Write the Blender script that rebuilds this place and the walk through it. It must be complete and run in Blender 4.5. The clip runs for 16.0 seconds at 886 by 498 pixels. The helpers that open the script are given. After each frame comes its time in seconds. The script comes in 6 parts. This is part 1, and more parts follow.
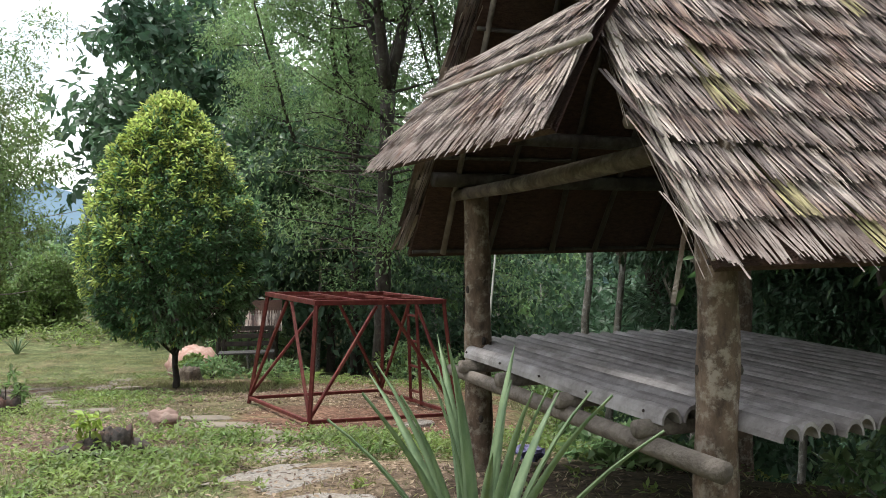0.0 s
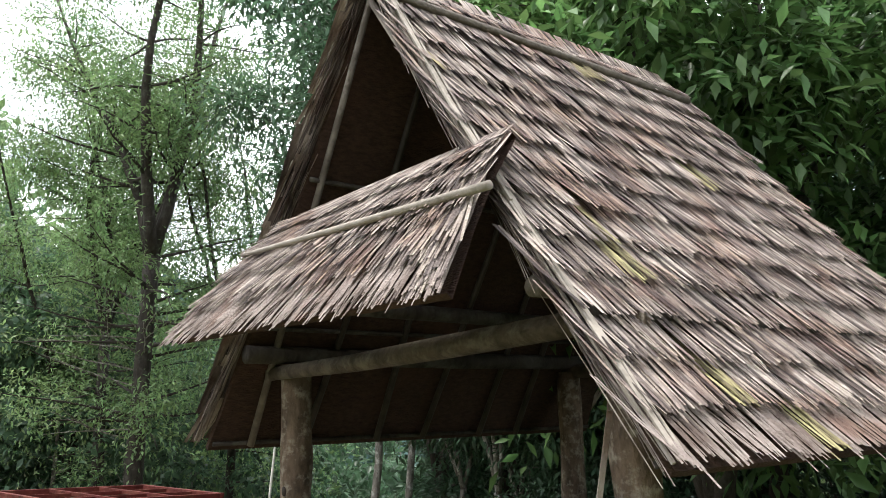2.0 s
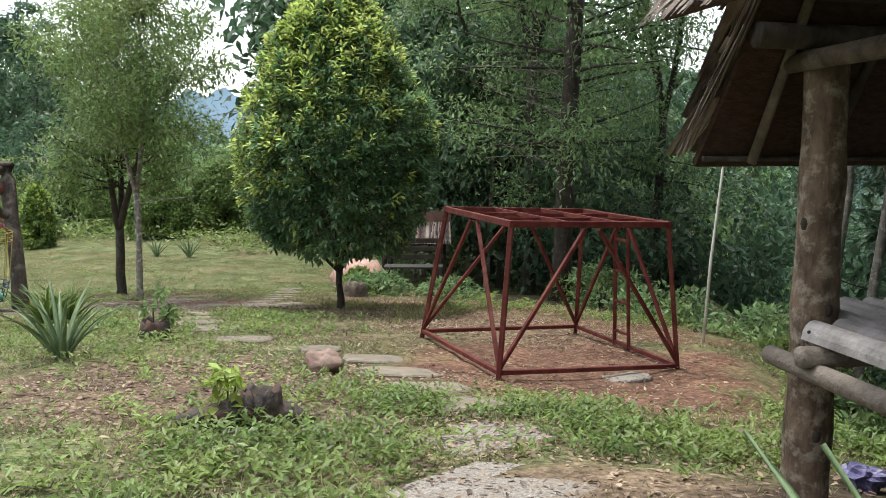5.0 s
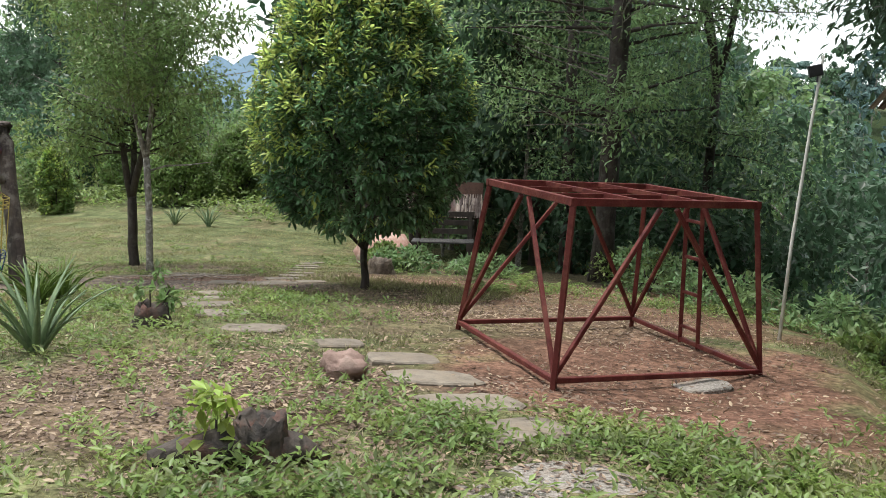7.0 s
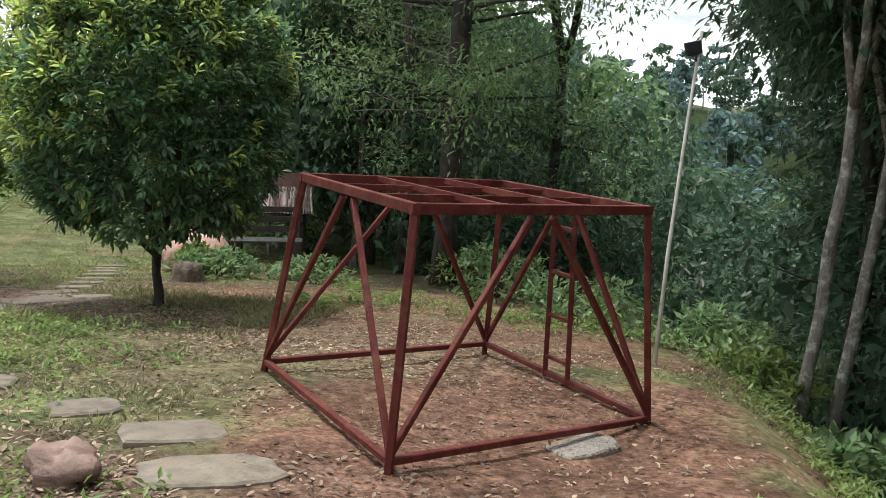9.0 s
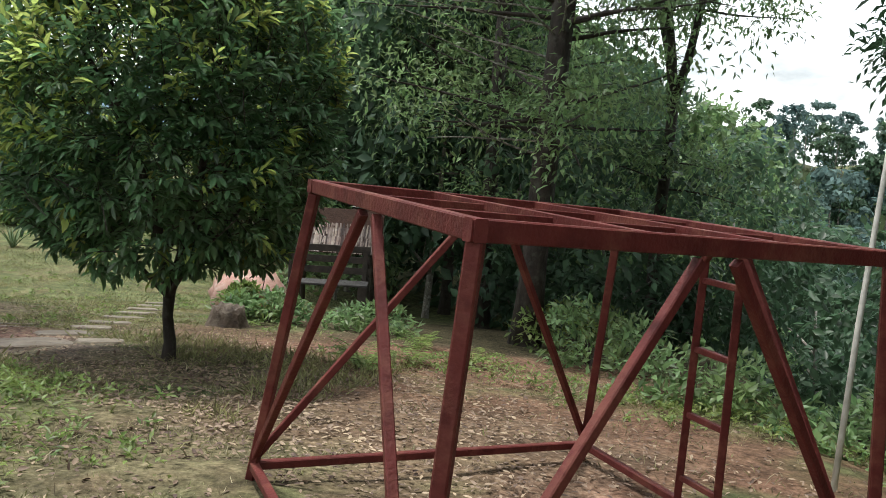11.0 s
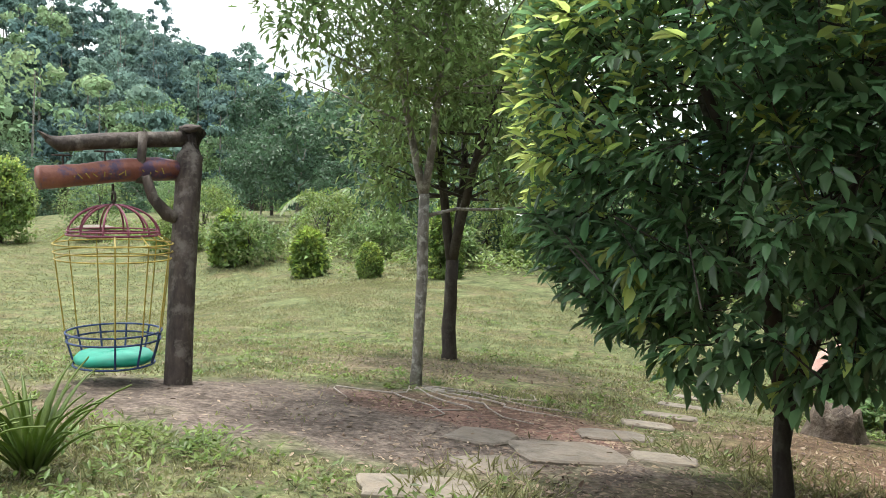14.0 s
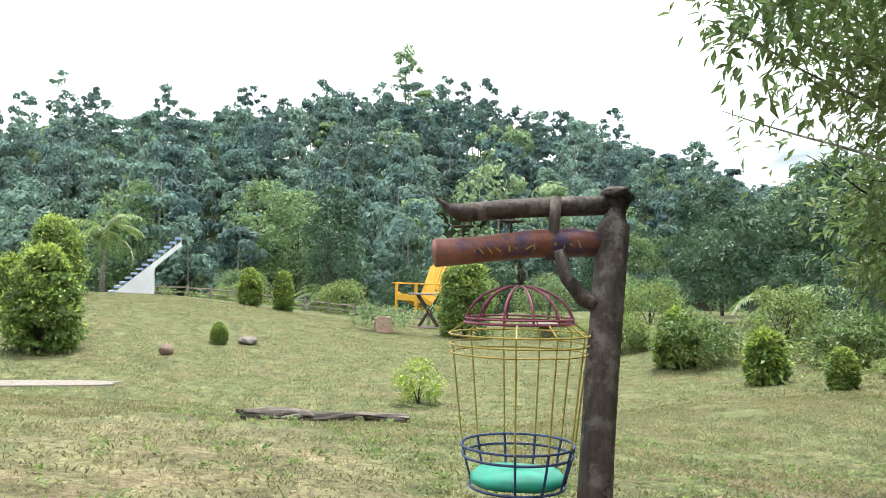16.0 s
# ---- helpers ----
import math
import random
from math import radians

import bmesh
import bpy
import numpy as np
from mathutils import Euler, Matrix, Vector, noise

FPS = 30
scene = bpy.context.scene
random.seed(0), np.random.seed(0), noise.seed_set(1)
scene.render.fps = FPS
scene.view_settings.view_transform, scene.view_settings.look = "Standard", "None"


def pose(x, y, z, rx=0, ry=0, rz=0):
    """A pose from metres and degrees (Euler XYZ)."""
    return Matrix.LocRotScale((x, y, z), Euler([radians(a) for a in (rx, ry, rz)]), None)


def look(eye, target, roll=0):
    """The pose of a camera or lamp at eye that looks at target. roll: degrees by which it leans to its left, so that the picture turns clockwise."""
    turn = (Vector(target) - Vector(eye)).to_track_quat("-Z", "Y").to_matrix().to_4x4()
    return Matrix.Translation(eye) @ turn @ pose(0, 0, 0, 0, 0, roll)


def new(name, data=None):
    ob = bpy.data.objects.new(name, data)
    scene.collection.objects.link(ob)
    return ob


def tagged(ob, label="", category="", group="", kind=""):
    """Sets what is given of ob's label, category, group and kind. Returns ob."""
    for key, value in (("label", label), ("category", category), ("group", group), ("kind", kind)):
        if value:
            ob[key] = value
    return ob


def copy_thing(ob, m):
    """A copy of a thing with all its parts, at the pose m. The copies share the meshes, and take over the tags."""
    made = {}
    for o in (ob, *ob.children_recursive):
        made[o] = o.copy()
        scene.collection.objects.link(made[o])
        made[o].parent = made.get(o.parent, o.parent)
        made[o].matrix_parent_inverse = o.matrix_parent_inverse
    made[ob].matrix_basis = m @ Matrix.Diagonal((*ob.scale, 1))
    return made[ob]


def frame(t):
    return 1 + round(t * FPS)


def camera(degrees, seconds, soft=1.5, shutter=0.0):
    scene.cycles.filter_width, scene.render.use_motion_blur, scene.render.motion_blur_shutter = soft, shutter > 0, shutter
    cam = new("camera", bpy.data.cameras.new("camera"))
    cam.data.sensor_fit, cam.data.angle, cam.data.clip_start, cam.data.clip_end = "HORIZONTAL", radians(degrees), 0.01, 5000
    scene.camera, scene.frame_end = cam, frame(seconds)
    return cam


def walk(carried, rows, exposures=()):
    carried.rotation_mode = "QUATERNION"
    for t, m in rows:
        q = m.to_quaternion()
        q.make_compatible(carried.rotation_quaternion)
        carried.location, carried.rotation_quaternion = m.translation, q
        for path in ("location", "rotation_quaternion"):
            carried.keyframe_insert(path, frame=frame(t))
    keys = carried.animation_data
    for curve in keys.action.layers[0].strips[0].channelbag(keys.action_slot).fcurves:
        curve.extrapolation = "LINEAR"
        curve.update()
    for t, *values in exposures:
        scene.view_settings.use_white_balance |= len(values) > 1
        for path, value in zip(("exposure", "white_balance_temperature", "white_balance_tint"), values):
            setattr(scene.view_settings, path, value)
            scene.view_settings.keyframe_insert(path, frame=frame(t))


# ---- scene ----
cam = camera(55, 16.0, soft=0.5)
PATH = [
    (0.0, (1.22, 1.045, 1.905), (0.907, 3.02, 1.873), -0.7),
    (0.5, (1.112, 1.248, 1.914), (0.953, 3.241, 1.89), -1.4),
    (1.0, (1.028, 1.483, 1.934), (1.025, 3.483, 1.979), -0.4),
    (1.5, (0.888, 1.66, 1.985), (1.075, 3.625, 2.309), 0.0),
    (2.0, (0.76, 1.83, 1.976), (1.015, 3.78, 2.339), -1.2),
    (2.5, (0.711, 2.092, 1.964), (0.889, 4.057, 2.296), -2.6),
    (3.0, (0.614, 2.283, 1.888), (0.604, 4.283, 1.884), -2.5),
    (3.5, (0.424, 2.537, 1.82), (0.194, 4.513, 1.608), -1.2),
    (4.0, (0.321, 2.869, 1.809), (-0.23, 4.773, 1.541), -0.6),
    (4.5, (0.301, 2.979, 1.859), (-0.329, 4.859, 1.601), -0.1),
    (4.7, (0.312, 2.958, 1.858), (-0.336, 4.834, 1.612), -0.1),
    (6.8, (-0.233, 3.96, 1.782), (-0.965, 5.804, 1.535), 0.8),
    (7.0, (-0.284, 4.118, 1.774), (-1.004, 5.958, 1.463), 0.8),
    (7.5, (-0.447, 4.557, 1.787), (-0.909, 6.468, 1.418), 2.3),
    (8.0, (-0.535, 5.022, 1.758), (-0.959, 6.943, 1.394), 1.4),
    (8.5, (-0.598, 5.496, 1.736), (-1.007, 7.425, 1.404), 2.0),
    (8.7, (-0.655, 5.683, 1.709), (-1.011, 7.624, 1.381), 2.1),
    (10.8, (-1.001, 7.752, 1.407), (-1.456, 9.678, 1.117), 3.9),
    (11.0, (-1.112, 8.026, 1.359), (-1.669, 9.934, 1.138), 3.8),
    (11.5, (-1.368, 8.385, 1.325), (-2.354, 10.111, 1.096), 0.2),
    (12.0, (-1.651, 8.941, 1.276), (-2.8, 10.567, 1.085), 1.8),
    (12.5, (-2.048, 9.344, 1.245), (-3.336, 10.864, 1.067), 0.2),
    (13.0, (-2.393, 9.718, 1.185), (-3.799, 11.135, 1.062), 1.5),
    (13.5, (-2.822, 10.06, 1.109), (-4.258, 11.445, 0.971), 2.1),
    (14.0, (-3.211, 10.343, 1.124), (-4.77, 11.587, 0.969), 1.5),
    (14.5, (-3.587, 10.609, 1.077), (-5.288, 11.65, 0.927), 1.5),
    (15.0, (-4.075, 10.834, 1.003), (-5.851, 11.75, 0.951), 1.6),
    (15.5, (-4.504, 11.048, 0.952), (-6.409, 11.654, 1.02), 1.3),
    (16.0, (-4.914, 11.231, 0.937), (-6.889, 11.541, 0.996), 1.0),
]
walk(cam, [(t, look(eye, target, roll)) for t, eye, target, roll in PATH],
     [(0.0, 0.1), (1.0, 0.4), (2.0, 0.45), (2.5, 0.48), (3.0, 0.66), (3.5, 0.68), (4.0, 0.6), (4.6, 0.2), (7.0, 0.05), (11.0, -0.05), (12.5, 0.2), (14.0, 0.4), (15.0, 0.43), (16.0, 0.44)])

# ---- light ----
SUN_ELEV, SUN_AZ = 75.0, 158.0   # degrees; azimuth counted from +x towards +y
world = bpy.data.worlds.new("world")
scene.world = world
world.use_nodes = True
wn, wl = world.node_tree.nodes, world.node_tree.links
wn.clear()
sky = wn.new("ShaderNodeTexSky")
sky.sky_type = "NISHITA"
sky.sun_disc = False
sky.sun_elevation = radians(SUN_ELEV)
sky.sun_rotation = radians(90 - SUN_AZ)
sky.air_density, sky.dust_density, sky.ozone_density = 1.2, 3.0, 1.0
wtc = wn.new("ShaderNodeTexCoord")
wmap = wn.new("ShaderNodeMapping")
wmap.inputs["Scale"].default_value = (1.0, 1.0, 2.6)
wnoise = wn.new("ShaderNodeTexNoise")
wnoise.inputs["Scale"].default_value = 2.4
wnoise.inputs["Detail"].default_value = 7.0
wnoise.inputs["Roughness"].default_value = 0.58
wramp = wn.new("ShaderNodeValToRGB")
wramp.color_ramp.elements[0].position, wramp.color_ramp.elements[1].position = 0.30, 0.56
wmix = wn.new("ShaderNodeMix")
wmix.data_type = "RGBA"
wmix.inputs["B"].default_value = (16.0, 16.5, 17.2, 1)
wbg = wn.new("ShaderNodeBackground")
wbg.inputs["Strength"].default_value = 0.135
wout = wn.new("ShaderNodeOutputWorld")
wl.new(wtc.outputs["Generated"], wmap.inputs["Vector"])
wl.new(wmap.outputs["Vector"], wnoise.inputs["Vector"])
wl.new(wnoise.outputs["Fac"], wramp.inputs["Fac"])
wl.new(wramp.outputs["Color"], wmix.inputs["Factor"])
wl.new(sky.outputs["Color"], wmix.inputs["A"])
wl.new(wmix.outputs["Result"], wbg.inputs["Color"])
wl.new(wbg.outputs["Background"], wout.inputs["Surface"])
sun = new("sun", bpy.data.lights.new("sun", "SUN"))
sun.data.energy, sun.data.angle, sun.data.color = 4.0, radians(7.0), (1.0, 0.975, 0.925)
sun_dir = Vector((math.cos(radians(SUN_ELEV)) * math.cos(radians(SUN_AZ)), math.cos(radians(SUN_ELEV)) * math.sin(radians(SUN_AZ)), math.sin(radians(SUN_ELEV))))
sun.matrix_basis = look(sun_dir * 60, (0, 0, 0))


# ---- materials ----
def material(name, a, b, scale=6.0, rough=0.75, bump=0.3, bump_scale=40.0, third=None, third_scale=1.5, third_amount=0.5,
             stretch=(1, 1, 1), island=0.0, obj_random=0.0, metal=0.0, translucent=0.0, spec=0.3):
    """Two colours in a grain, a third in larger stains, fine relief; island varies single leaves and strips."""
    m = bpy.data.materials.new(name)
    m.use_nodes = True
    nt, ln = m.node_tree.nodes, m.node_tree.links
    bs = nt["Principled BSDF"]
    tc, mp = nt.new("ShaderNodeTexCoord"), nt.new("ShaderNodeMapping")
    mp.inputs["Scale"].default_value = stretch
    ln.new(tc.outputs["Object"], mp.inputs["Vector"])
    n1 = nt.new("ShaderNodeTexNoise")
    n1.inputs["Scale"].default_value, n1.inputs["Detail"].default_value, n1.inputs["Roughness"].default_value = scale, 6, 0.65
    ln.new(mp.outputs["Vector"], n1.inputs["Vector"])
    r1 = nt.new("ShaderNodeValToRGB")
    r1.color_ramp.elements[0].position, r1.color_ramp.elements[1].position = 0.34, 0.66
    r1.color_ramp.elements[0].color, r1.color_ramp.elements[1].color = (*a, 1), (*b, 1)
    ln.new(n1.outputs["Fac"], r1.inputs["Fac"])
    colour = r1.outputs["Color"]
    if third:
        n2 = nt.new("ShaderNodeTexNoise")
        n2.inputs["Scale"].default_value, n2.inputs["Detail"].default_value, n2.inputs["Roughness"].default_value = third_scale, 8, 0.68
        ln.new(tc.outputs["Object"], n2.inputs["Vector"])
        r2 = nt.new("ShaderNodeValToRGB")
        r2.color_ramp.elements[0].position, r2.color_ramp.elements[1].position = 0.5, 0.62
        mu = nt.new("ShaderNodeMath")
        mu.operation = "MULTIPLY"
        mu.inputs[1].default_value = third_amount
        mx = nt.new("ShaderNodeMix")
        mx.data_type = "RGBA"
        mx.inputs["B"].default_value = (*third, 1)
        ln.new(n2.outputs["Fac"], r2.inputs["Fac"])
        ln.new(r2.outputs["Color"], mu.inputs[0])
        ln.new(mu.outputs["Value"], mx.inputs["Factor"])
        ln.new(colour, mx.inputs["A"])
        colour = mx.outputs["Result"]
    for amount, node, socket in ((island, "ShaderNodeNewGeometry", "Random Per Island"), (obj_random, "ShaderNodeObjectInfo", "Random")):
        if amount:
            src = nt.new(node)
            hs = nt.new("ShaderNodeHueSaturation")
            rg = nt.new("ShaderNodeMapRange")
            rg.inputs["To Min"].default_value, rg.inputs["To Max"].default_value = 1 - amount, 1 + amount
            hu = nt.new("ShaderNodeMapRange")
            hu.inputs["To Min"].default_value, hu.inputs["To Max"].default_value = 0.5 - 0.03 * amount, 0.5 + 0.03 * amount
            ln.new(src.outputs[socket], rg.inputs["Value"])
            ln.new(src.outputs[socket], hu.inputs["Value"])
            ln.new(rg.outputs["Result"], hs.inputs["Value"])
            ln.new(hu.outputs["Result"], hs.inputs["Hue"])
            ln.new(colour, hs.inputs["Color"])
            colour = hs.outputs["Color"]
    ln.new(colour, bs.inputs["Base Color"])
    bs.inputs["Roughness"].default_value, bs.inputs["Metallic"].default_value = rough, metal
    bs.inputs["Specular IOR Level"].default_value = spec
    if bump:
        n3 = nt.new("ShaderNodeTexNoise")
        n3.inputs["Scale"].default_value, n3.inputs["Detail"].default_value = bump_scale, 5
        ln.new(mp.outputs["Vector"], n3.inputs["Vector"])
        bp = nt.new("ShaderNodeBump")
        bp.inputs["Strength"].default_value, bp.inputs["Distance"].default_value = bump, 0.02
        ln.new(n3.outputs["Fac"], bp.inputs["Height"])
        ln.new(bp.outputs["Normal"], bs.inputs["Normal"])
    if translucent:
        tr = nt.new("ShaderNodeBsdfTranslucent")
        ln.new(colour, tr.inputs["Color"])
        ms = nt.new("ShaderNodeMixShader")
        ms.inputs["Fac"].default_value = translucent
        ln.new(bs.outputs["BSDF"], ms.inputs[1])
        ln.new(tr.outputs["BSDF"], ms.inputs[2])
        ln.new(ms.outputs["Shader"], nt["Material Output"].inputs["Surface"])
    return m


def leaf_mat(name, a, b, island=0.45, translucent=0.48, rough=0.42, scale=0.7, third=None, spec=0.4):
    return material(name, a, b, scale=scale, rough=rough, bump=0, island=island, translucent=translucent, third=third, third_scale=1.1, third_amount=0.35, spec=spec)


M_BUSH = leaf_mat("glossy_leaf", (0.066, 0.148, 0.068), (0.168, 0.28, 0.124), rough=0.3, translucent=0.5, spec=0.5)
# Also stands in for sunlight on the crown, besides real young leaves.
M_BUSH_LIT = leaf_mat("young_sunlit_leaf", (0.33, 0.42, 0.10), (0.48, 0.55, 0.18), translucent=0.58)
M_TREE = leaf_mat("tree_leaf", (0.105, 0.175, 0.062), (0.21, 0.30, 0.105), third=(0.24, 0.20, 0.08))
M_DARK = leaf_mat("dark_leaf", (0.112, 0.20, 0.088), (0.24, 0.35, 0.148), third=(0.24, 0.28, 0.11))
M_MANGO = leaf_mat("mango_leaf", (0.062, 0.130, 0.045), (0.145, 0.25, 0.082), third=(0.035, 0.075, 0.032))
M_FOREST = leaf_mat("forest_leaf", (0.042, 0.090, 0.052), (0.10, 0.168, 0.088), scale=0.12)
# Bluish pale tint: distance haze put into the leaf colours.
M_HILL = leaf_mat("hazy_hill_leaf", (0.110, 0.19, 0.172), (0.24, 0.345, 0.262), scale=0.06, translucent=0.38, rough=0.9, spec=0.08)
M_HILL_DARK = leaf_mat("hazy_hill_leaf_dark", (0.078, 0.138, 0.136), (0.168, 0.245, 0.21), scale=0.06, translucent=0.34, rough=0.9, spec=0.08)
M_HILL_LIGHT = leaf_mat("hazy_hill_leaf_light", (0.165, 0.26, 0.145), (0.32, 0.415, 0.215), scale=0.06, translucent=0.35, rough=0.9, spec=0.08)
# Darker copy of the hedge leaf: shade inside the shrubs put into colour.
M_CONE_SHADED = leaf_mat("hedge_leaf_shaded", (0.10, 0.175, 0.045), (0.21, 0.30, 0.08))
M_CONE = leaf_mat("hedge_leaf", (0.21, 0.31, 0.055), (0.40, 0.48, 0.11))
M_FERN = leaf_mat("weed_leaf", (0.10, 0.165, 0.046), (0.235, 0.305, 0.086), scale=2.0, third=(0.28, 0.29, 0.11))
M_GRASS = leaf_mat("grass_blade", (0.162, 0.174, 0.072), (0.295, 0.288, 0.135), scale=0.9, third=(0.35, 0.28, 0.18), translucent=0.55)
M_STRAW = leaf_mat("dry_grass_blade", (0.30, 0.25, 0.16), (0.48, 0.42, 0.29), scale=2.0)
M_LITTER = leaf_mat("dry_leaf", (0.115, 0.074, 0.052), (0.31, 0.23, 0.165), island=0.6, translucent=0.1, rough=0.7)
M_AGAVE = material("agave_leaf", (0.115, 0.175, 0.095), (0.21, 0.285, 0.15), scale=5, rough=0.4, bump=0.1, island=0.3, translucent=0.15, stretch=(3, 3, 0.6))
M_BARK = material("pale_bark", (0.095, 0.085, 0.072), (0.23, 0.21, 0.18), scale=16, bump=0.9, bump_scale=30, stretch=(1, 1, 0.35), third=(0.44, 0.43, 0.39), third_scale=11, third_amount=0.75)
M_DARKBARK = material("dark_bark", (0.022, 0.017, 0.014), (0.058, 0.046, 0.038), scale=12, bump=0.8, bump_scale=24, stretch=(1, 1, 0.3), third=(0.14, 0.14, 0.12), third_scale=5, third_amount=0.3)
M_POST = material("peeling_post_bark", (0.052, 0.035, 0.025), (0.18, 0.125, 0.088), scale=12, bump=1.0, bump_scale=30, stretch=(1, 1, 0.5), third=(0.34, 0.30, 0.245), third_scale=15, third_amount=0.62)
M_DARKLOG = material("dark_barked_log", (0.045, 0.033, 0.025), (0.125, 0.094, 0.07), scale=11, bump=0.7, bump_scale=30, third=(0.21, 0.18, 0.14), third_scale=9, third_amount=0.5)
M_LOG = material("weathered_log", (0.085, 0.070, 0.058), (0.205, 0.175, 0.148), scale=9, bump=0.6, bump_scale=40, third=(0.10, 0.08, 0.062), third_scale=3.5, third_amount=0.6)
M_HALF = material("weathered_half_log", (0.152, 0.137, 0.132), (0.315, 0.295, 0.29), scale=7, bump=0.35, bump_scale=50, third=(0.085, 0.066, 0.056), third_scale=1.3, third_amount=0.35, obj_random=0.28, rough=0.6)
M_THATCH = material("dry_thatch", (0.108, 0.077, 0.066), (0.325, 0.272, 0.248), scale=5, bump=0.5, bump_scale=90, island=0.8, third=(0.17, 0.092, 0.07), third_scale=2.6, third_amount=0.6, rough=0.8)
M_MOSS = material("mossy_thatch", (0.17, 0.145, 0.085), (0.33, 0.285, 0.15), scale=14, bump=0.4, bump_scale=90, island=0.5, rough=0.85)
# Far darker than the thatch: the shade under the roof is in the colour.
M_UNDER = material("brown_shaded_underside", (0.035, 0.019, 0.014), (0.075, 0.042, 0.03), scale=20, bump=0.7, bump_scale=60, stretch=(1, 1, 3), third=(0.10, 0.05, 0.035), rough=0.9)
M_RED = material("red_oxide_paint", (0.068, 0.0125, 0.011), (0.122, 0.025, 0.021), scale=6, bump=0.25, bump_scale=60, third=(0.18, 0.066, 0.045), third_scale=5, third_amount=0.5, rough=0.6, spec=0.25)
M_STONE = material("path_stone", (0.125, 0.105, 0.082), (0.25, 0.215, 0.172), scale=8, bump=0.5, bump_scale=28, third=(0.15, 0.115, 0.078), third_scale=4, third_amount=0.5, obj_random=0.15)
M_GRAVEL = material("gravel_pad", (0.15, 0.13, 0.11), (0.36, 0.33, 0.295), scale=55, bump=1.0, bump_scale=60, third=(0.24, 0.19, 0.14), third_scale=4, third_amount=0.7)
M_ROCK = material("pinkish_rock", (0.15, 0.095, 0.078), (0.29, 0.20, 0.165), scale=6, bump=0.9, bump_scale=18, third=(0.17, 0.13, 0.105), third_scale=4)
M_PINK = material("pale_red_boulder", (0.34, 0.19, 0.15), (0.50, 0.33, 0.275), scale=5, bump=0.8, bump_scale=14, third=(0.48, 0.40, 0.35), third_scale=5)
M_STUMP = material("rotten_stump", (0.02, 0.018, 0.016), (0.07, 0.055, 0.045), scale=9, bump=1.0, bump_scale=20, third=(0.16, 0.07, 0.05), third_scale=5)
M_SWING = material("dark_trunk_post", (0.030, 0.023, 0.020), (0.088, 0.068, 0.056), scale=10, bump=1.0, bump_scale=22, stretch=(1, 1, 0.35), third=(0.20, 0.18, 0.155), third_scale=6, third_amount=0.6)
M_SIGN = material("painted_log", (0.16, 0.055, 0.04), (0.26, 0.11, 0.075), scale=4, bump=0.3, bump_scale=30, third=(0.06, 0.05, 0.11), third_scale=5, third_amount=0.9, rough=0.5)
M_MAROON = material("maroon_rod_paint", (0.16, 0.04, 0.07), (0.24, 0.07, 0.10), scale=20, bump=0.1, rough=0.5)
M_YELLOW = material("yellow_rod_paint", (0.27, 0.20, 0.035), (0.40, 0.315, 0.075), scale=20, bump=0.1, rough=0.5)
M_NAVY = material("navy_rod_paint", (0.02, 0.035, 0.09), (0.04, 0.07, 0.17), scale=20, bump=0.1, rough=0.5)
M_SEAT = material("green_vinyl_seat", (0.015, 0.25, 0.165), (0.03, 0.33, 0.225), scale=4, bump=0.15, bump_scale=12, rough=0.4, third=(0.02, 0.20, 0.14), third_scale=3)
M_IRON = material("dark_iron", (0.03, 0.027, 0.025), (0.08, 0.06, 0.05), scale=20, bump=0.3, rough=0.6, metal=0.4)
M_POLE = material("weathered_pole", (0.42, 0.41, 0.36), (0.58, 0.57, 0.51), scale=8, bump=0.2, rough=0.6)
M_BLACK = material("black_plastic", (0.012, 0.012, 0.013), (0.03, 0.03, 0.032), scale=8, bump=0.05, rough=0.4)
M_CHAIR = material("yellow_chair_paint", (0.62, 0.33, 0.03), (0.74, 0.42, 0.05), scale=2, bump=0.15, rough=0.5, third=(0.55, 0.29, 0.04), third_scale=1.0)
M_WHITE = material("white_stair_paint", (0.70, 0.71, 0.74), (0.82, 0.83, 0.85), scale=1.5, bump=0.1, rough=0.6)
M_BLUE = material("blue_stair_paint", (0.30, 0.38, 0.60), (0.42, 0.50, 0.70), scale=1.5, bump=0.1, rough=0.6)
M_GREYWOOD = material("grey_wood", (0.13, 0.11, 0.095), (0.25, 0.22, 0.19), scale=6, bump=0.4, rough=0.8)
M_DARKWOOD = material("dark_wood", (0.028, 0.023, 0.02), (0.07, 0.056, 0.046), scale=6, bump=0.4, rough=0.7)
M_PALESLAT = material("pale_slat", (0.045, 0.043, 0.042), (0.085, 0.082, 0.08), scale=8, bump=0.2, rough=0.6)
M_PALEPOLE = material("pale_peeled_pole", (0.22, 0.19, 0.16), (0.40, 0.35, 0.305), scale=9, bump=0.3, bump_scale=40)
M_BAG = material("violet_plastic", (0.05, 0.05, 0.12), (0.15, 0.14, 0.26), scale=8, bump=0.6, bump_scale=20, rough=0.35)
M_MOUNTAIN = material("hazy_mountain", (0.16, 0.24, 0.30), (0.20, 0.29, 0.36), scale=0.01, bump=0, rough=1.0)


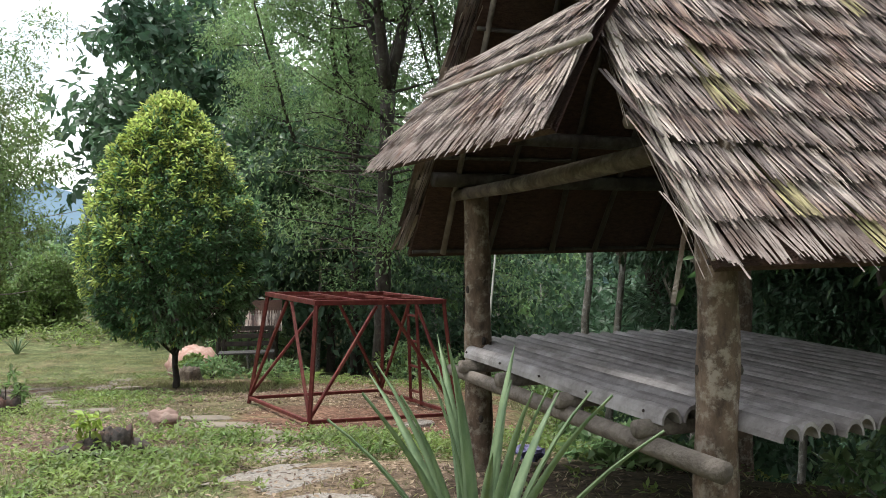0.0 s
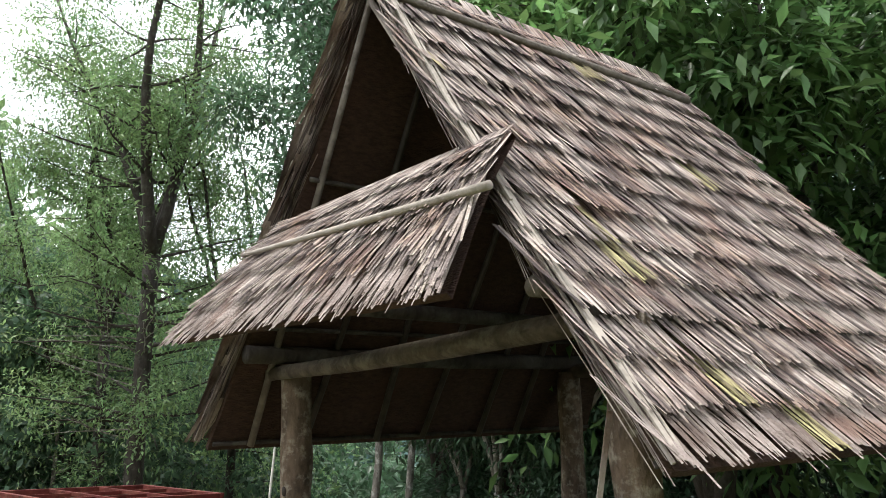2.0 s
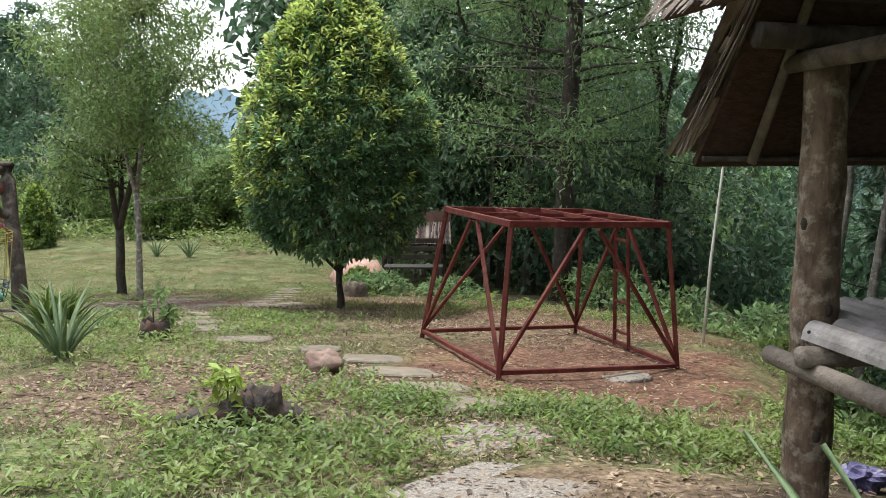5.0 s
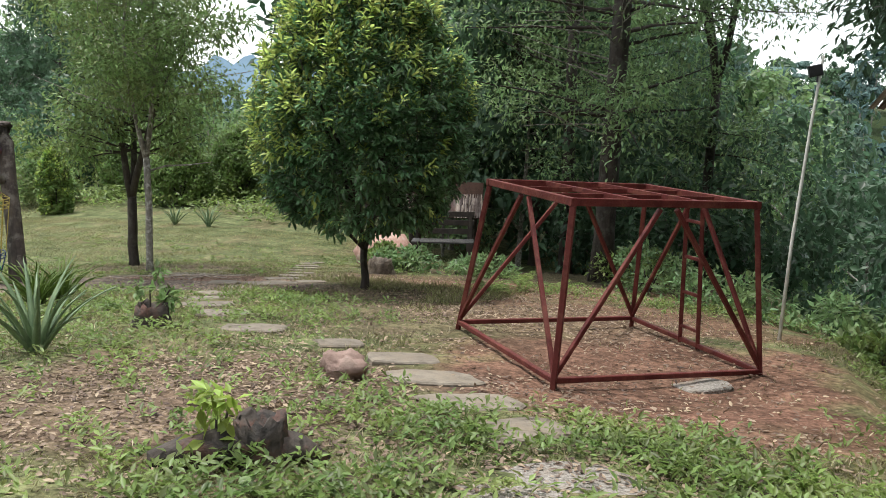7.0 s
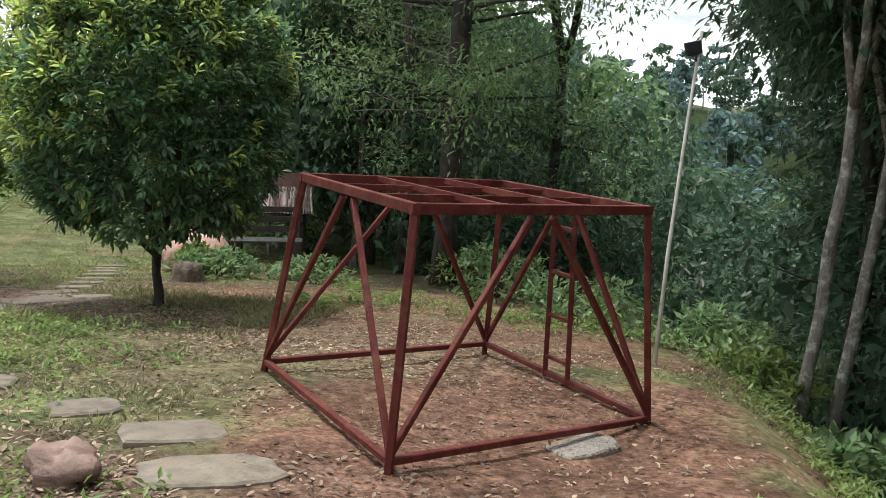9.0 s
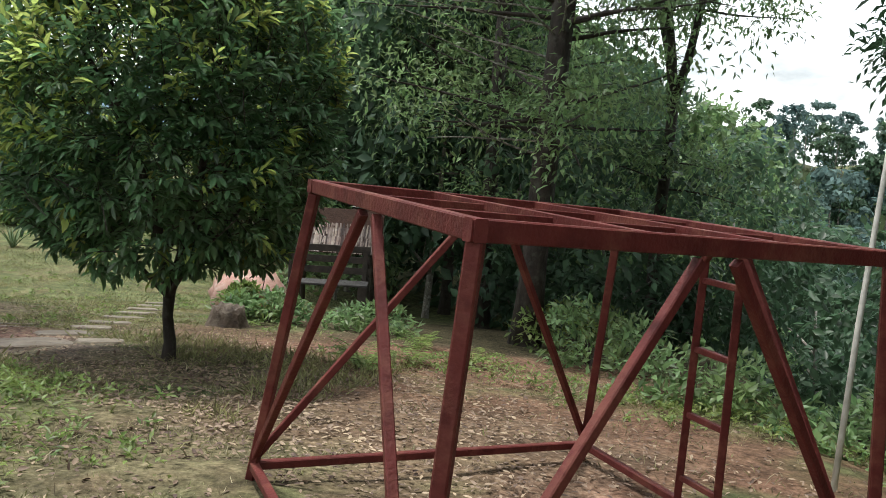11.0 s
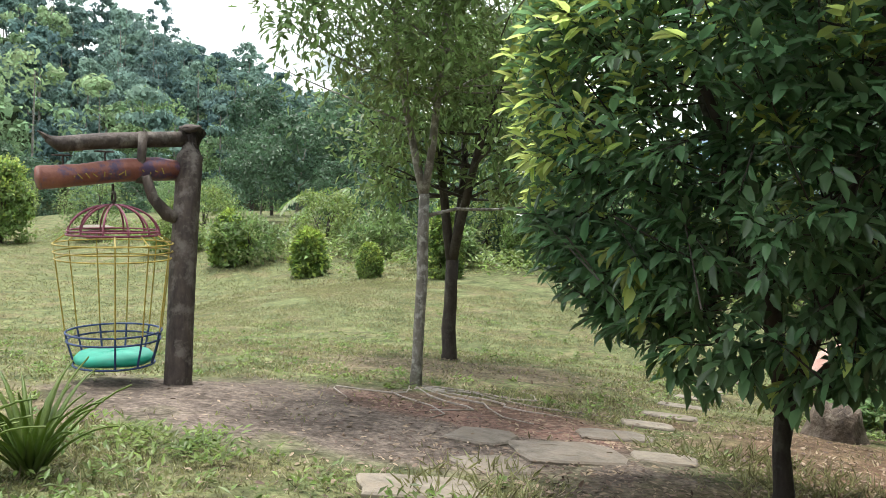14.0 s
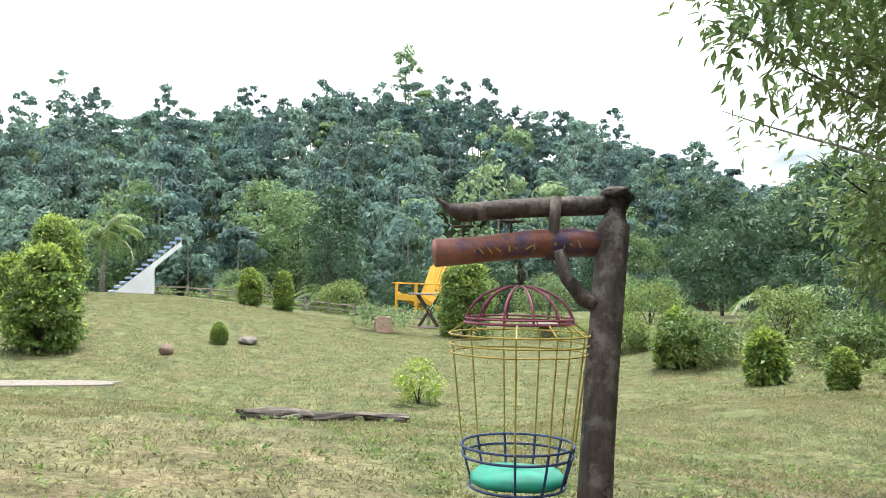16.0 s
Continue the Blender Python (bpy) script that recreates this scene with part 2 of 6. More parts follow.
# ---- mesh tools ----
def part(name, data, mat, parent=None, label="", smooth=False, tag=None):
    """One mesh object from (vertices, faces) or a finished mesh."""
    if isinstance(data, tuple):
        me = bpy.data.meshes.new(name)
        me.from_pydata([tuple(p) for p in data[0]], [], data[1])
        bm = bmesh.new()
        bm.from_mesh(me)
        bmesh.ops.recalc_face_normals(bm, faces=bm.faces)
        bm.to_mesh(me)
        bm.free()
    else:
        me = data
    if mat and not me.materials:
        me.materials.append(mat)
    if smooth:
        me.shade_smooth()
    ob = new(name, me)
    if parent:
        ob.parent = parent
    if label:
        ob["label"] = label
    return ob


def thing(name, label, category, at=(0, 0, 0), group="", kind="", turn=0.0):
    ob = new(name)
    ob.empty_display_size = 0.1
    ob.matrix_basis = pose(*at, 0, 0, turn)
    return tagged(ob, label, category, group, kind)


def merged(*shapes):
    vs, fs = [], []
    for v, f in shapes:
        k = len(vs)
        vs += list(v)
        fs += [tuple(i + k for i in face) for face in f]
    return vs, fs


def frame_of(d):
    d = Vector(d).normalized()
    a = d.cross(Vector((0, 0, 1)) if abs(d.z) < 0.95 else Vector((0, 1, 0))).normalized()
    return d, a, a.cross(d)


def tube(points, radii, seg=8, wobble=0.0, seed=0):
    """A closed round rod or limb through points, with a radius at each."""
    pts = [Vector(p) for p in points]
    if not hasattr(radii, "__len__"):
        radii = [radii] * len(pts)
    vs, fs = [], []
    rnd = random.Random(seed)
    for i, p in enumerate(pts):
        d = (pts[min(i + 1, len(pts) - 1)] - pts[max(i - 1, 0)])
        _, a, b = frame_of(d)
        for k in range(seg):
            w = 2 * math.pi * k / seg
            r = radii[i] * (1 + wobble * (rnd.random() - 0.5) * 2)
            vs.append(p + a * (r * math.cos(w)) + b * (r * math.sin(w)))
    for i in range(len(pts) - 1):
        for k in range(seg):
            k2 = (k + 1) % seg
            fs.append((i * seg + k, i * seg + k2, (i + 1) * seg + k2, (i + 1) * seg + k))
    fs.append(tuple(range(seg))[::-1])
    fs.append(tuple((len(pts) - 1) * seg + k for k in range(seg)))
    return vs, fs


def bar(p, q, w, h, side=None, chamfer=0.12):
    """A square bar with broken edges from p to q; h along side, w across it."""
    p, q = Vector(p), Vector(q)
    d, a, b = frame_of(q - p)
    if side is not None:
        b = (Vector(side) - d * d.dot(Vector(side))).normalized()
        a = d.cross(b)
    c = chamfer * min(w, h)
    prof = [(w / 2 - c, h / 2), (w / 2, h / 2 - c), (w / 2, -h / 2 + c), (w / 2 - c, -h / 2), (-w / 2 + c, -h / 2), (-w / 2, -h / 2 + c), (-w / 2, h / 2 - c), (-w / 2 + c, h / 2)]
    vs = [o + a * x + b * y for o in (p, q) for x, y in prof]
    fs = [(k, (k + 1) % 8, 8 + (k + 1) % 8, 8 + k) for k in range(8)] + [tuple(range(8))[::-1], tuple(range(8, 16))]
    return vs, fs


def ring(centre, radius, rod, seg=28, tilt=0.0):
    c = Vector(centre)
    vs, fs = [], []
    for i in range(seg):
        w = 2 * math.pi * i / seg
        o = Vector((math.cos(w), math.sin(w), 0))
        for k in range(6):
            u = 2 * math.pi * k / 6
            vs.append(c + o * (radius + rod * math.cos(u)) + Vector((0, 0, rod * math.sin(u))))
    for i in range(seg):
        for k in range(6):
            j, k2 = (i + 1) % seg, (k + 1) % 6
            fs.append((i * 6 + k, j * 6 + k, j * 6 + k2, i * 6 + k2))
    return vs, fs


def lump(centre, size, seed, seg=14, rough=0.22, flat=0.0):
    """An uneven stone: a sphere pushed about by noise, flat keeps its underside level."""
    vs, fs = [], []
    rings = seg // 2
    for i in range(rings + 1):
        th = math.pi * i / rings
        for k in range(seg):
            ph = 2 * math.pi * k / seg
            d = Vector((math.sin(th) * math.cos(ph), math.sin(th) * math.sin(ph), math.cos(th)))
            r = 1 + rough * noise.noise(d * 1.7 + Vector((seed * 7.3, seed, 0))) + 0.5 * rough * noise.noise(d * 4.1 + Vector((seed, 0, seed * 3.1)))
            v = Vector((d.x * size[0], d.y * size[1], d.z * size[2])) * r
            vs.append(Vector(centre) + v)
    for i in range(rings):
        for k in range(seg):
            k2 = (k + 1) % seg
            fs.append((i * seg + k, i * seg + k2, (i + 1) * seg + k2, (i + 1) * seg + k))
    return vs, fs


def fast_mesh(name, verts, tris):
    me = bpy.data.meshes.new(name)
    verts, tris = np.ascontiguousarray(verts, np.float32), np.ascontiguousarray(tris, np.int32)
    me.vertices.add(len(verts))
    me.vertices.foreach_set("co", verts.ravel())
    me.loops.add(tris.size)
    me.loops.foreach_set("vertex_index", tris.ravel())
    me.polygons.add(len(tris))
    me.polygons.foreach_set("loop_start", np.arange(0, tris.size, 3, dtype=np.int32))
    me.update(calc_edges=True)
    return me


def unit(a):
    return a / np.maximum(np.linalg.norm(a, axis=-1, keepdims=True), 1e-9)


def leaves(pos, axis, normal, length, width, fold=0.18, oval=False):
    """Folded pointed leaves: position of the stalk, way of the midrib, upper side, size."""
    axis = unit(axis)
    side = unit(np.cross(axis, normal))
    up = np.cross(side, axis)
    length, width = np.broadcast_to(length, len(pos))[:, None], np.broadcast_to(width, len(pos))[:, None]
    if oval:
        m1, m2 = pos + axis * length * 0.3 + up * width * fold, pos + axis * length * 0.68 + up * (width * fold - length * 0.03)
        tip = pos + axis * length - up * length * 0.12
        v = np.stack([pos, m1 + side * width * 0.5, m2 + side * width * 0.42, tip, m2 - side * width * 0.42, m1 - side * width * 0.5], 1).reshape(-1, 3)
        k = np.arange(len(pos))[:, None] * 6
        return v, np.concatenate([k + np.array([q]) for q in ((0, 1, 2), (0, 2, 3), (0, 3, 4), (0, 4, 5))], 1).reshape(-1, 3)
    mid = pos + axis * length * 0.45 + up * width * fold
    v = np.stack([pos, mid + side * width * 0.5, pos + axis * length - up * length * 0.08, mid - side * width * 0.5], 1).reshape(-1, 3)
    k = np.arange(len(pos))[:, None] * 4
    t = np.concatenate([k + np.array([[0, 1, 2]]), k + np.array([[0, 2, 3]])], 1).reshape(-1, 3)
    return v, t


def stack(*pairs):
    vs, ts, k = [], [], 0
    for v, t in pairs:
        vs.append(v)
        ts.append(t + k)
        k += len(v)
    return np.concatenate(vs), np.concatenate(ts)


def sphere_dirs(rng, n):
    return unit(rng.normal(size=(n, 3)))


def crown_leaves(rng, centres, radii, per, length, width, droop=0.35, fill=0.35, oval=False):
    """Leaves on the outside of many overlapping clumps, with some inside."""
    n = len(centres) * per
    c = np.repeat(centres, per, 0)
    r = np.repeat(radii, per)[:, None]
    d = sphere_dirs(rng, n)
    d[:, 2] = np.where(rng.random(n) < 0.6, np.abs(d[:, 2]), d[:, 2])
    depth = np.where(rng.random(n) < fill, rng.random(n) ** 0.5, 0.85 + 0.3 * rng.random(n))[:, None]
    pos = c + d * r * depth
    axis = unit(d * 0.8 + rng.normal(size=(n, 3)) * 0.55 - np.array([0, 0, droop]))
    nrm = unit(d * 0.6 + np.array([0, 0, 0.9]) + rng.normal(size=(n, 3)) * 0.35)
    s = 0.7 + 0.6 * rng.random(n)
    return leaves(pos, axis, nrm, length * s, width * s, 0.18, oval)


def shell_crown(rng, centres, radii, per, length, width, squash=0.8, loose=0.34):
    """Leaf tufts lying on the outside of rounded clumps, denser on the upper side."""
    n = len(centres) * per
    c = np.repeat(centres, per, 0)
    r = np.repeat(radii, per)[:, None]
    d = sphere_dirs(rng, n)
    d[:, 2] = np.where(rng.random(n) < 0.55, np.abs(d[:, 2]), d[:, 2])
    pos = c + d * r * (0.95 - loose / 2 + loose * rng.random((n, 1))) * np.array([1, 1, squash])
    nrm = unit(d + rng.normal(size=(n, 3)) * 0.32)
    axis = unit(np.cross(nrm, rng.normal(size=(n, 3))) - np.array([0, 0, 0.35]) + d * 0.25)
    s = 0.6 + 0.8 * rng.random(n)
    return leaves(pos - axis * (length * s * 0.45)[:, None], axis, nrm, length * s, width * s, 0.15)


def egg_clumps(rng, n, radius, low, high, belly=0.4, shell=0.35):
    """Clump centres in an egg-shaped crown from low to high, widest at belly."""
    h = rng.random(n)
    prof = np.where(h < belly, np.sqrt(np.clip(1 - ((belly - h) / belly * 0.8) ** 2, 0, 1)), np.sqrt(np.clip(1 - ((h - belly) / (1 - belly)) ** 2, 0.01, 1)))
    a = rng.random(n) * 2 * np.pi
    rr = radius * prof * (1 - shell * rng.random(n) ** 2)
    return np.c_[rr * np.cos(a), rr * np.sin(a), low + (high - low) * h], h


def limb(start, way, length, r0, r1, seed, bend=0.25, steps=6, rise=0.0):
    rnd = random.Random(seed)
    p, d = Vector(start), Vector(way).normalized()
    pts, rad = [p.copy()], [r0]
    for i in range(steps):
        d = (d + Vector((rnd.uniform(-1, 1), rnd.uniform(-1, 1), rnd.uniform(-0.6, 0.6) + rise)) * bend).normalized()
        p = p + d * (length / steps)
        pts.append(p.copy())
        rad.append(r0 + (r1 - r0) * (i + 1) / steps)
    return pts, rad


# ---- ground ----
def sstep(a, b, x):
    t = np.clip((x - a) / (b - a), 0, 1)
    return t * t * (3 - 2 * t)


def bump_at(x, y, cx, cy, r):
    return np.exp(-((x - cx) ** 2 + (y - cy) ** 2) / (r * r))


def ground_z(x, y):
    x, y = np.asarray(x, float), np.asarray(y, float)
    u, w = np.clip(x, -32, 8), np.clip(y, -8, 26)
    z = 0.782 + 0.0079 * u - 0.066 * w - 0.00184 * u * w - 0.00396 * u * u - 0.00216 * w * w
    z = z + 0.17 * bump_at(x, y, 1.2, 5.7, 1.6) - 0.16 * bump_at(x, y, -0.9, 10.6, 1.5)
    k = sstep(-6, -12, x) * sstep(14, 22, y)                       # the lawn to the north levels out
    z = z * (1 - k) + k * (np.maximum(z, -1.75) + 0.02 * np.clip(y - 26, 0, 40))
    z = z + (-3.2 - z) * sstep(-20, -34, x) * (1 - 0.75 * sstep(20, 30, y))                       # level lawn far to the west
    z = z + 2.6 * np.exp(-(((x + 62) / 22) ** 2 + ((y + 2) / 16) ** 2))   # knoll
    z = z + 0.75 * bump_at(x, y, -72.5, 18.9, 5.0)
    edge = 0.15 + 3.65 * sstep(9.5, 6.0, y) - 0.09 * np.clip(y - 14, 0, 60)
    s = np.clip(x - edge, 0, 40)
    z = z - 0.74 * s * s / (s + 0.6) * (1 - sstep(30, 60, s))      # the slope falls into the valley
    z = z - 6.0 * sstep(26, 60, y) * sstep(-16, -3, x)
    z = z - 5 * sstep(-74, -90, x) + 36 * sstep(-80, -230, x) * sstep(-150, -60, y) * (1 - sstep(60, 160, y)) * (1 - 0.12 * sstep(8, -40, y) + 0.13 * np.exp(-((y - 32) / 26) ** 2))
    z = z + 36 * sstep(60, 220, np.hypot(x - 5, y - 10)) * sstep(-20, 30, x)
    return z


def gz(x, y):
    return float(ground_z(x, y))


def ease_axis(lo, hi, c, n, power=2.6):
    t = np.linspace(-1, 1, n)
    a = np.sign(t) * np.abs(t) ** power
    return np.where(a < 0, c + a * (c - lo), c + a * (hi - c))


def ground_material():
    m = material("lawn_and_soil", (0.082, 0.104, 0.044), (0.185, 0.20, 0.092), scale=2.2, rough=0.95, bump=1.0, bump_scale=30, third=(0.185, 0.15, 0.085), third_scale=0.9, third_amount=0.7, spec=0.1)
    nt, ln = m.node_tree.nodes, m.node_tree.links
    bs = nt["Principled BSDF"]
    colour = bs.inputs["Base Color"].links[0].from_socket
    tc = nt.new("ShaderNodeTexCoord")
    warp = nt.new("ShaderNodeTexNoise")
    warp.inputs["Scale"].default_value, warp.inputs["Detail"].default_value = 1.3, 6
    ln.new(tc.outputs["Object"], warp.inputs["Vector"])
    speck = nt.new("ShaderNodeTexNoise")
    speck.inputs["Scale"].default_value, speck.inputs["Detail"].default_value = 26, 5
    ln.new(tc.outputs["Object"], speck.inputs["Vector"])
    blade = nt.new("ShaderNodeTexNoise")
    blade.inputs["Scale"].default_value, blade.inputs["Detail"].default_value, blade.inputs["Roughness"].default_value = 11, 9, 0.8
    ln.new(tc.outputs["Object"], blade.inputs["Vector"])
    vary = nt.new("ShaderNodeMapRange")
    vary.inputs["From Min"].default_value, vary.inputs["From Max"].default_value = 0.36, 0.64
    vary.inputs["To Min"].default_value, vary.inputs["To Max"].default_value = 0.33, 1.3
    ln.new(blade.outputs["Fac"], vary.inputs["Value"])
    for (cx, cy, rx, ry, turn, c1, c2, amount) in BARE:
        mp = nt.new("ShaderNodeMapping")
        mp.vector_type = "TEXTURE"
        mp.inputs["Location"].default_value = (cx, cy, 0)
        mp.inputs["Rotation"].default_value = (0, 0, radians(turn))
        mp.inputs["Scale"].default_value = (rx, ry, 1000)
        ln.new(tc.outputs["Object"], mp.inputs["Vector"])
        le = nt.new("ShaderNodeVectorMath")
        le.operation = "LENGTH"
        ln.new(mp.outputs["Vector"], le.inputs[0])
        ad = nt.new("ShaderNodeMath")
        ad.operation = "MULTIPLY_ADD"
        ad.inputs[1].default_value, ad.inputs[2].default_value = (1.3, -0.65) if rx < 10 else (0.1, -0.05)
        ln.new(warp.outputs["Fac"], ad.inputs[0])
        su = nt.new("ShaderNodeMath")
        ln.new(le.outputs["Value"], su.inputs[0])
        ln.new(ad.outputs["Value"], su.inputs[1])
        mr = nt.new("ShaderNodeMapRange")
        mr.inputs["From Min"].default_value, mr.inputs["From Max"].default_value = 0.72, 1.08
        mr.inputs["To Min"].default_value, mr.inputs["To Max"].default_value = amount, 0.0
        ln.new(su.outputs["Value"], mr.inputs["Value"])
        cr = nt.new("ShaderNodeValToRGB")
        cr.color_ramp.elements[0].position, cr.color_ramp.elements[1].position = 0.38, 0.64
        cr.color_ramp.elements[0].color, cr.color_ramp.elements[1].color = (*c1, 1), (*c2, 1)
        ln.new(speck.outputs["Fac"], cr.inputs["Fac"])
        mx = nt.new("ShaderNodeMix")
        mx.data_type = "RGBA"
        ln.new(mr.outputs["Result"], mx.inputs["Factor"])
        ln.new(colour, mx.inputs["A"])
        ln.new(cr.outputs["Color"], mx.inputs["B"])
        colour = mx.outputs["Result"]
    tuft = nt.new("ShaderNodeTexNoise")
    tuft.inputs["Scale"].default_value, tuft.inputs["Detail"].default_value, tuft.inputs["Roughness"].default_value = 1.7, 8, 0.78
    ln.new(tc.outputs["Object"], tuft.inputs["Vector"])
    uneven = nt.new("ShaderNodeMapRange")
    uneven.inputs["From Min"].default_value, uneven.inputs["From Max"].default_value = 0.36, 0.64
    uneven.inputs["To Min"].default_value, uneven.inputs["To Max"].default_value = 0.6, 1.35
    ln.new(tuft.outputs["Fac"], uneven.inputs["Value"])
    both = nt.new("ShaderNodeMath")
    both.operation = "MULTIPLY"
    ln.new(vary.outputs["Result"], both.inputs[0])
    ln.new(uneven.outputs["Result"], both.inputs[1])
    tone = nt.new("ShaderNodeHueSaturation")
    ln.new(both.outputs["Value"], tone.inputs["Value"])
    ln.new(colour, tone.inputs["Color"])
    ln.new(tone.outputs["Color"], bs.inputs["Base Color"])
    return m


# bare patches: centre, half sizes, turn, two ground colours, strength
BARE = [
    (-5.7, 17.3, 2.3, 1.5, 20, (0.11, 0.066, 0.046), (0.195, 0.122, 0.086), 0.8),
    (-4.7, 14.7, 2.0, 1.3, 30, (0.135, 0.088, 0.06), (0.23, 0.165, 0.12), 0.55),
    (-1.2, 11.0, 2.3, 1.9, 55, (0.140, 0.074, 0.052), (0.225, 0.128, 0.092), 0.95),
    (-0.2, 9.6, 1.5, 0.75, 20, (0.140, 0.074, 0.052), (0.225, 0.128, 0.092), 0.85),
    (-1.9, 13.9, 2.5, 1.7, 10, (0.14, 0.072, 0.05), (0.22, 0.125, 0.09), 0.85),
    (-3.4, 17.0, 2.7, 1.9, 20, (0.18, 0.095, 0.067), (0.28, 0.165, 0.118), 0.85),
    (-8.75, 13.75, 2.7, 1.6, 30, (0.125, 0.097, 0.082), (0.205, 0.165, 0.14), 0.95),
    (-8.4, 15.1, 1.5, 0.8, 20, (0.18, 0.10, 0.078), (0.27, 0.175, 0.135), 0.9),
    (-3.6, 8.3, 1.9, 1.4, 40, (0.11, 0.07, 0.05), (0.21, 0.145, 0.11), 0.85),
    (0.1, 6.2, 1.3, 1.0, -60, (0.17, 0.115, 0.08), (0.26, 0.185, 0.135), 0.8),
    (-3.2, 12.6, 2.4, 1.5, 40, (0.12, 0.085, 0.055), (0.22, 0.17, 0.115), 0.6),
    (-11.5, 17.2, 2.2, 1.4, 50, (0.23, 0.16, 0.11), (0.33, 0.26, 0.19), 0.6),
    (-12.0, 10.5, 4.0, 1.6, 10, (0.20, 0.155, 0.095), (0.29, 0.23, 0.15), 0.4),
    # large dark green ground patches below the far woods
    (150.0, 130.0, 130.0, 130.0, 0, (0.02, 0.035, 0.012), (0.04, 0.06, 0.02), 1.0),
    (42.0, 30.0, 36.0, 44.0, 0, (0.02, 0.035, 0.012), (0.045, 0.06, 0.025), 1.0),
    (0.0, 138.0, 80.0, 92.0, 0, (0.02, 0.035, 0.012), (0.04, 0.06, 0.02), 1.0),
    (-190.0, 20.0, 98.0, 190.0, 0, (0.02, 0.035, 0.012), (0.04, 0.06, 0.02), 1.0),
    # dark brown ground under the tall trees
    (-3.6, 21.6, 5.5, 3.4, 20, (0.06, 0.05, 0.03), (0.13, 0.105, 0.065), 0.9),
    # under the hut: its shade put into a darker soil colour
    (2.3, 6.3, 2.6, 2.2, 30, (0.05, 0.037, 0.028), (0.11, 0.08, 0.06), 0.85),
]
gx = ease_axis(-420, 420, -4, 250)
gy = ease_axis(-420, 420, 11, 250)
GX, GY = np.meshgrid(gx, gy)
GZ = ground_z(GX, GY)
near_w = np.exp(-((GX + 4) ** 2 + (GY - 11) ** 2) / 900)
for i in range(GX.shape[0]):
    for j in range(GX.shape[1]):
        if near_w[i, j] > 0.02:
            GZ[i, j] += near_w[i, j] * 0.045 * noise.fractal(Vector((GX[i, j] * 1.1, GY[i, j] * 1.1, 0)), 1.0, 2.0, 3)
gn = len(gx)
gi = (np.arange(gn - 1)[:, None] * gn + np.arange(gn - 1)[None, :]).ravel()
ground_tris = np.concatenate([np.c_[gi, gi + 1, gi + gn + 1], np.c_[gi, gi + gn + 1, gi + gn]])
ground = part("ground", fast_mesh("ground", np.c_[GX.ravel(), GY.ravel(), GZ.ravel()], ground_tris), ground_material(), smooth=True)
tagged(ground, "sloping lawn with bare reddish soil patches and fallen leaves", "ground", kind="structure")


# ---- hut ----
HUT, HN, HV = Vector((1.175, 5.69, 0)), Vector((-0.54, 0.842, 0)), Vector((0.842, 0.54, 0))


def hw(p, q, z):
    """Hut coordinates: p across the gable, q into the hut, z up."""
    return HUT + HN * p + HV * q + Vector((0, 0, z))


RIDGE, RIDGE_P, EAVE_P, EAVE_Z = 4.10, 0.2, 1.54, 1.78
SLOPE = 1.4


def roof_pt(sign, s, q, lift=0.0):
    """A point on one roof slope: s runs from 0 at the eave to 1 at the ridge."""
    p = sign * EAVE_P * (1 - s) + RIDGE_P * s
    sag = -0.05 * math.sin(math.pi * s)
    nx = sign * math.sin(math.atan(SLOPE)) * lift
    return hw(p + nx, q, EAVE_Z + (RIDGE - EAVE_Z) * s + sag + math.cos(math.atan(SLOPE)) * lift)


def rake_q(s):
    return -0.36 + 0.2 * s, 2.85 - 0.65 * s


def strip(top, bottom, width, across, out, curl=0.3):
    """One thatch leaf: a thin folded strip from top to bottom, a little lifted at the end."""
    mid = top.lerp(bottom, 0.55) + out * 0.006
    end = bottom + out * (0.012 + 0.02 * curl)
    ridge = out * width * 0.25
    vs = [top - across * width * 0.4, top + across * width * 0.4, mid - across * width * 0.5, mid + ridge, mid + across * width * 0.5,
          end - across * width * 0.34, end + ridge * 0.7, end + across * width * 0.3]
    fs = [(0, 1, 3), (0, 3, 2), (1, 4, 3), (2, 3, 6, 5), (3, 4, 7, 6)]
    return vs, fs


def plain_mesh(name, vs, fs):
    me = bpy.data.meshes.new(name)
    me.from_pydata([tuple(v) for v in vs], [], fs)
    return me


singles, skirt_singles, skirt_mass = 0, 0, []
hut = thing("thatched_hut", "open thatched hut on bark posts with a raised log platform", "hut")
rnd = random.Random(5)
for (p, q, top, foot) in ((1.14, 0.0, 2.22, 0), (-1.14, 0.0, 2.30, 0), (1.2, 2.3, 2.2, 0), (-1.14, 2.3, 2.25, 0)):
    base = hw(p, q, 0)
    z0 = gz(base.x, base.y) - 0.15
    n = 12
    pts = [hw(p + 0.006 * math.sin(i * 0.9 + p), q + 0.006 * math.cos(i * 0.8), z0 + (top - z0) * i / n) for i in range(n + 1)]
    rad = [0.094 + 0.004 * math.cos(i * 2.1 + q) - 0.012 * i / n + (0.02 if i == 0 else 0) for i in range(n + 1)]
    post = part("post", tube(pts, rad, 18, 0.035, int(10 * p + q)), M_POST, hut, "peeling bark log post", True)
    for k in range(5):
        a = rnd.uniform(0, 6.28)
        i = rnd.randint(3, n - 2)
        c = pts[i] + Vector((math.cos(a), math.sin(a), 0)) * rad[i] * 0.93
        part("knot", lump(c, (0.018, 0.018, 0.028), k + p, 8), M_DARKBARK, post, "dark branch knot", True)
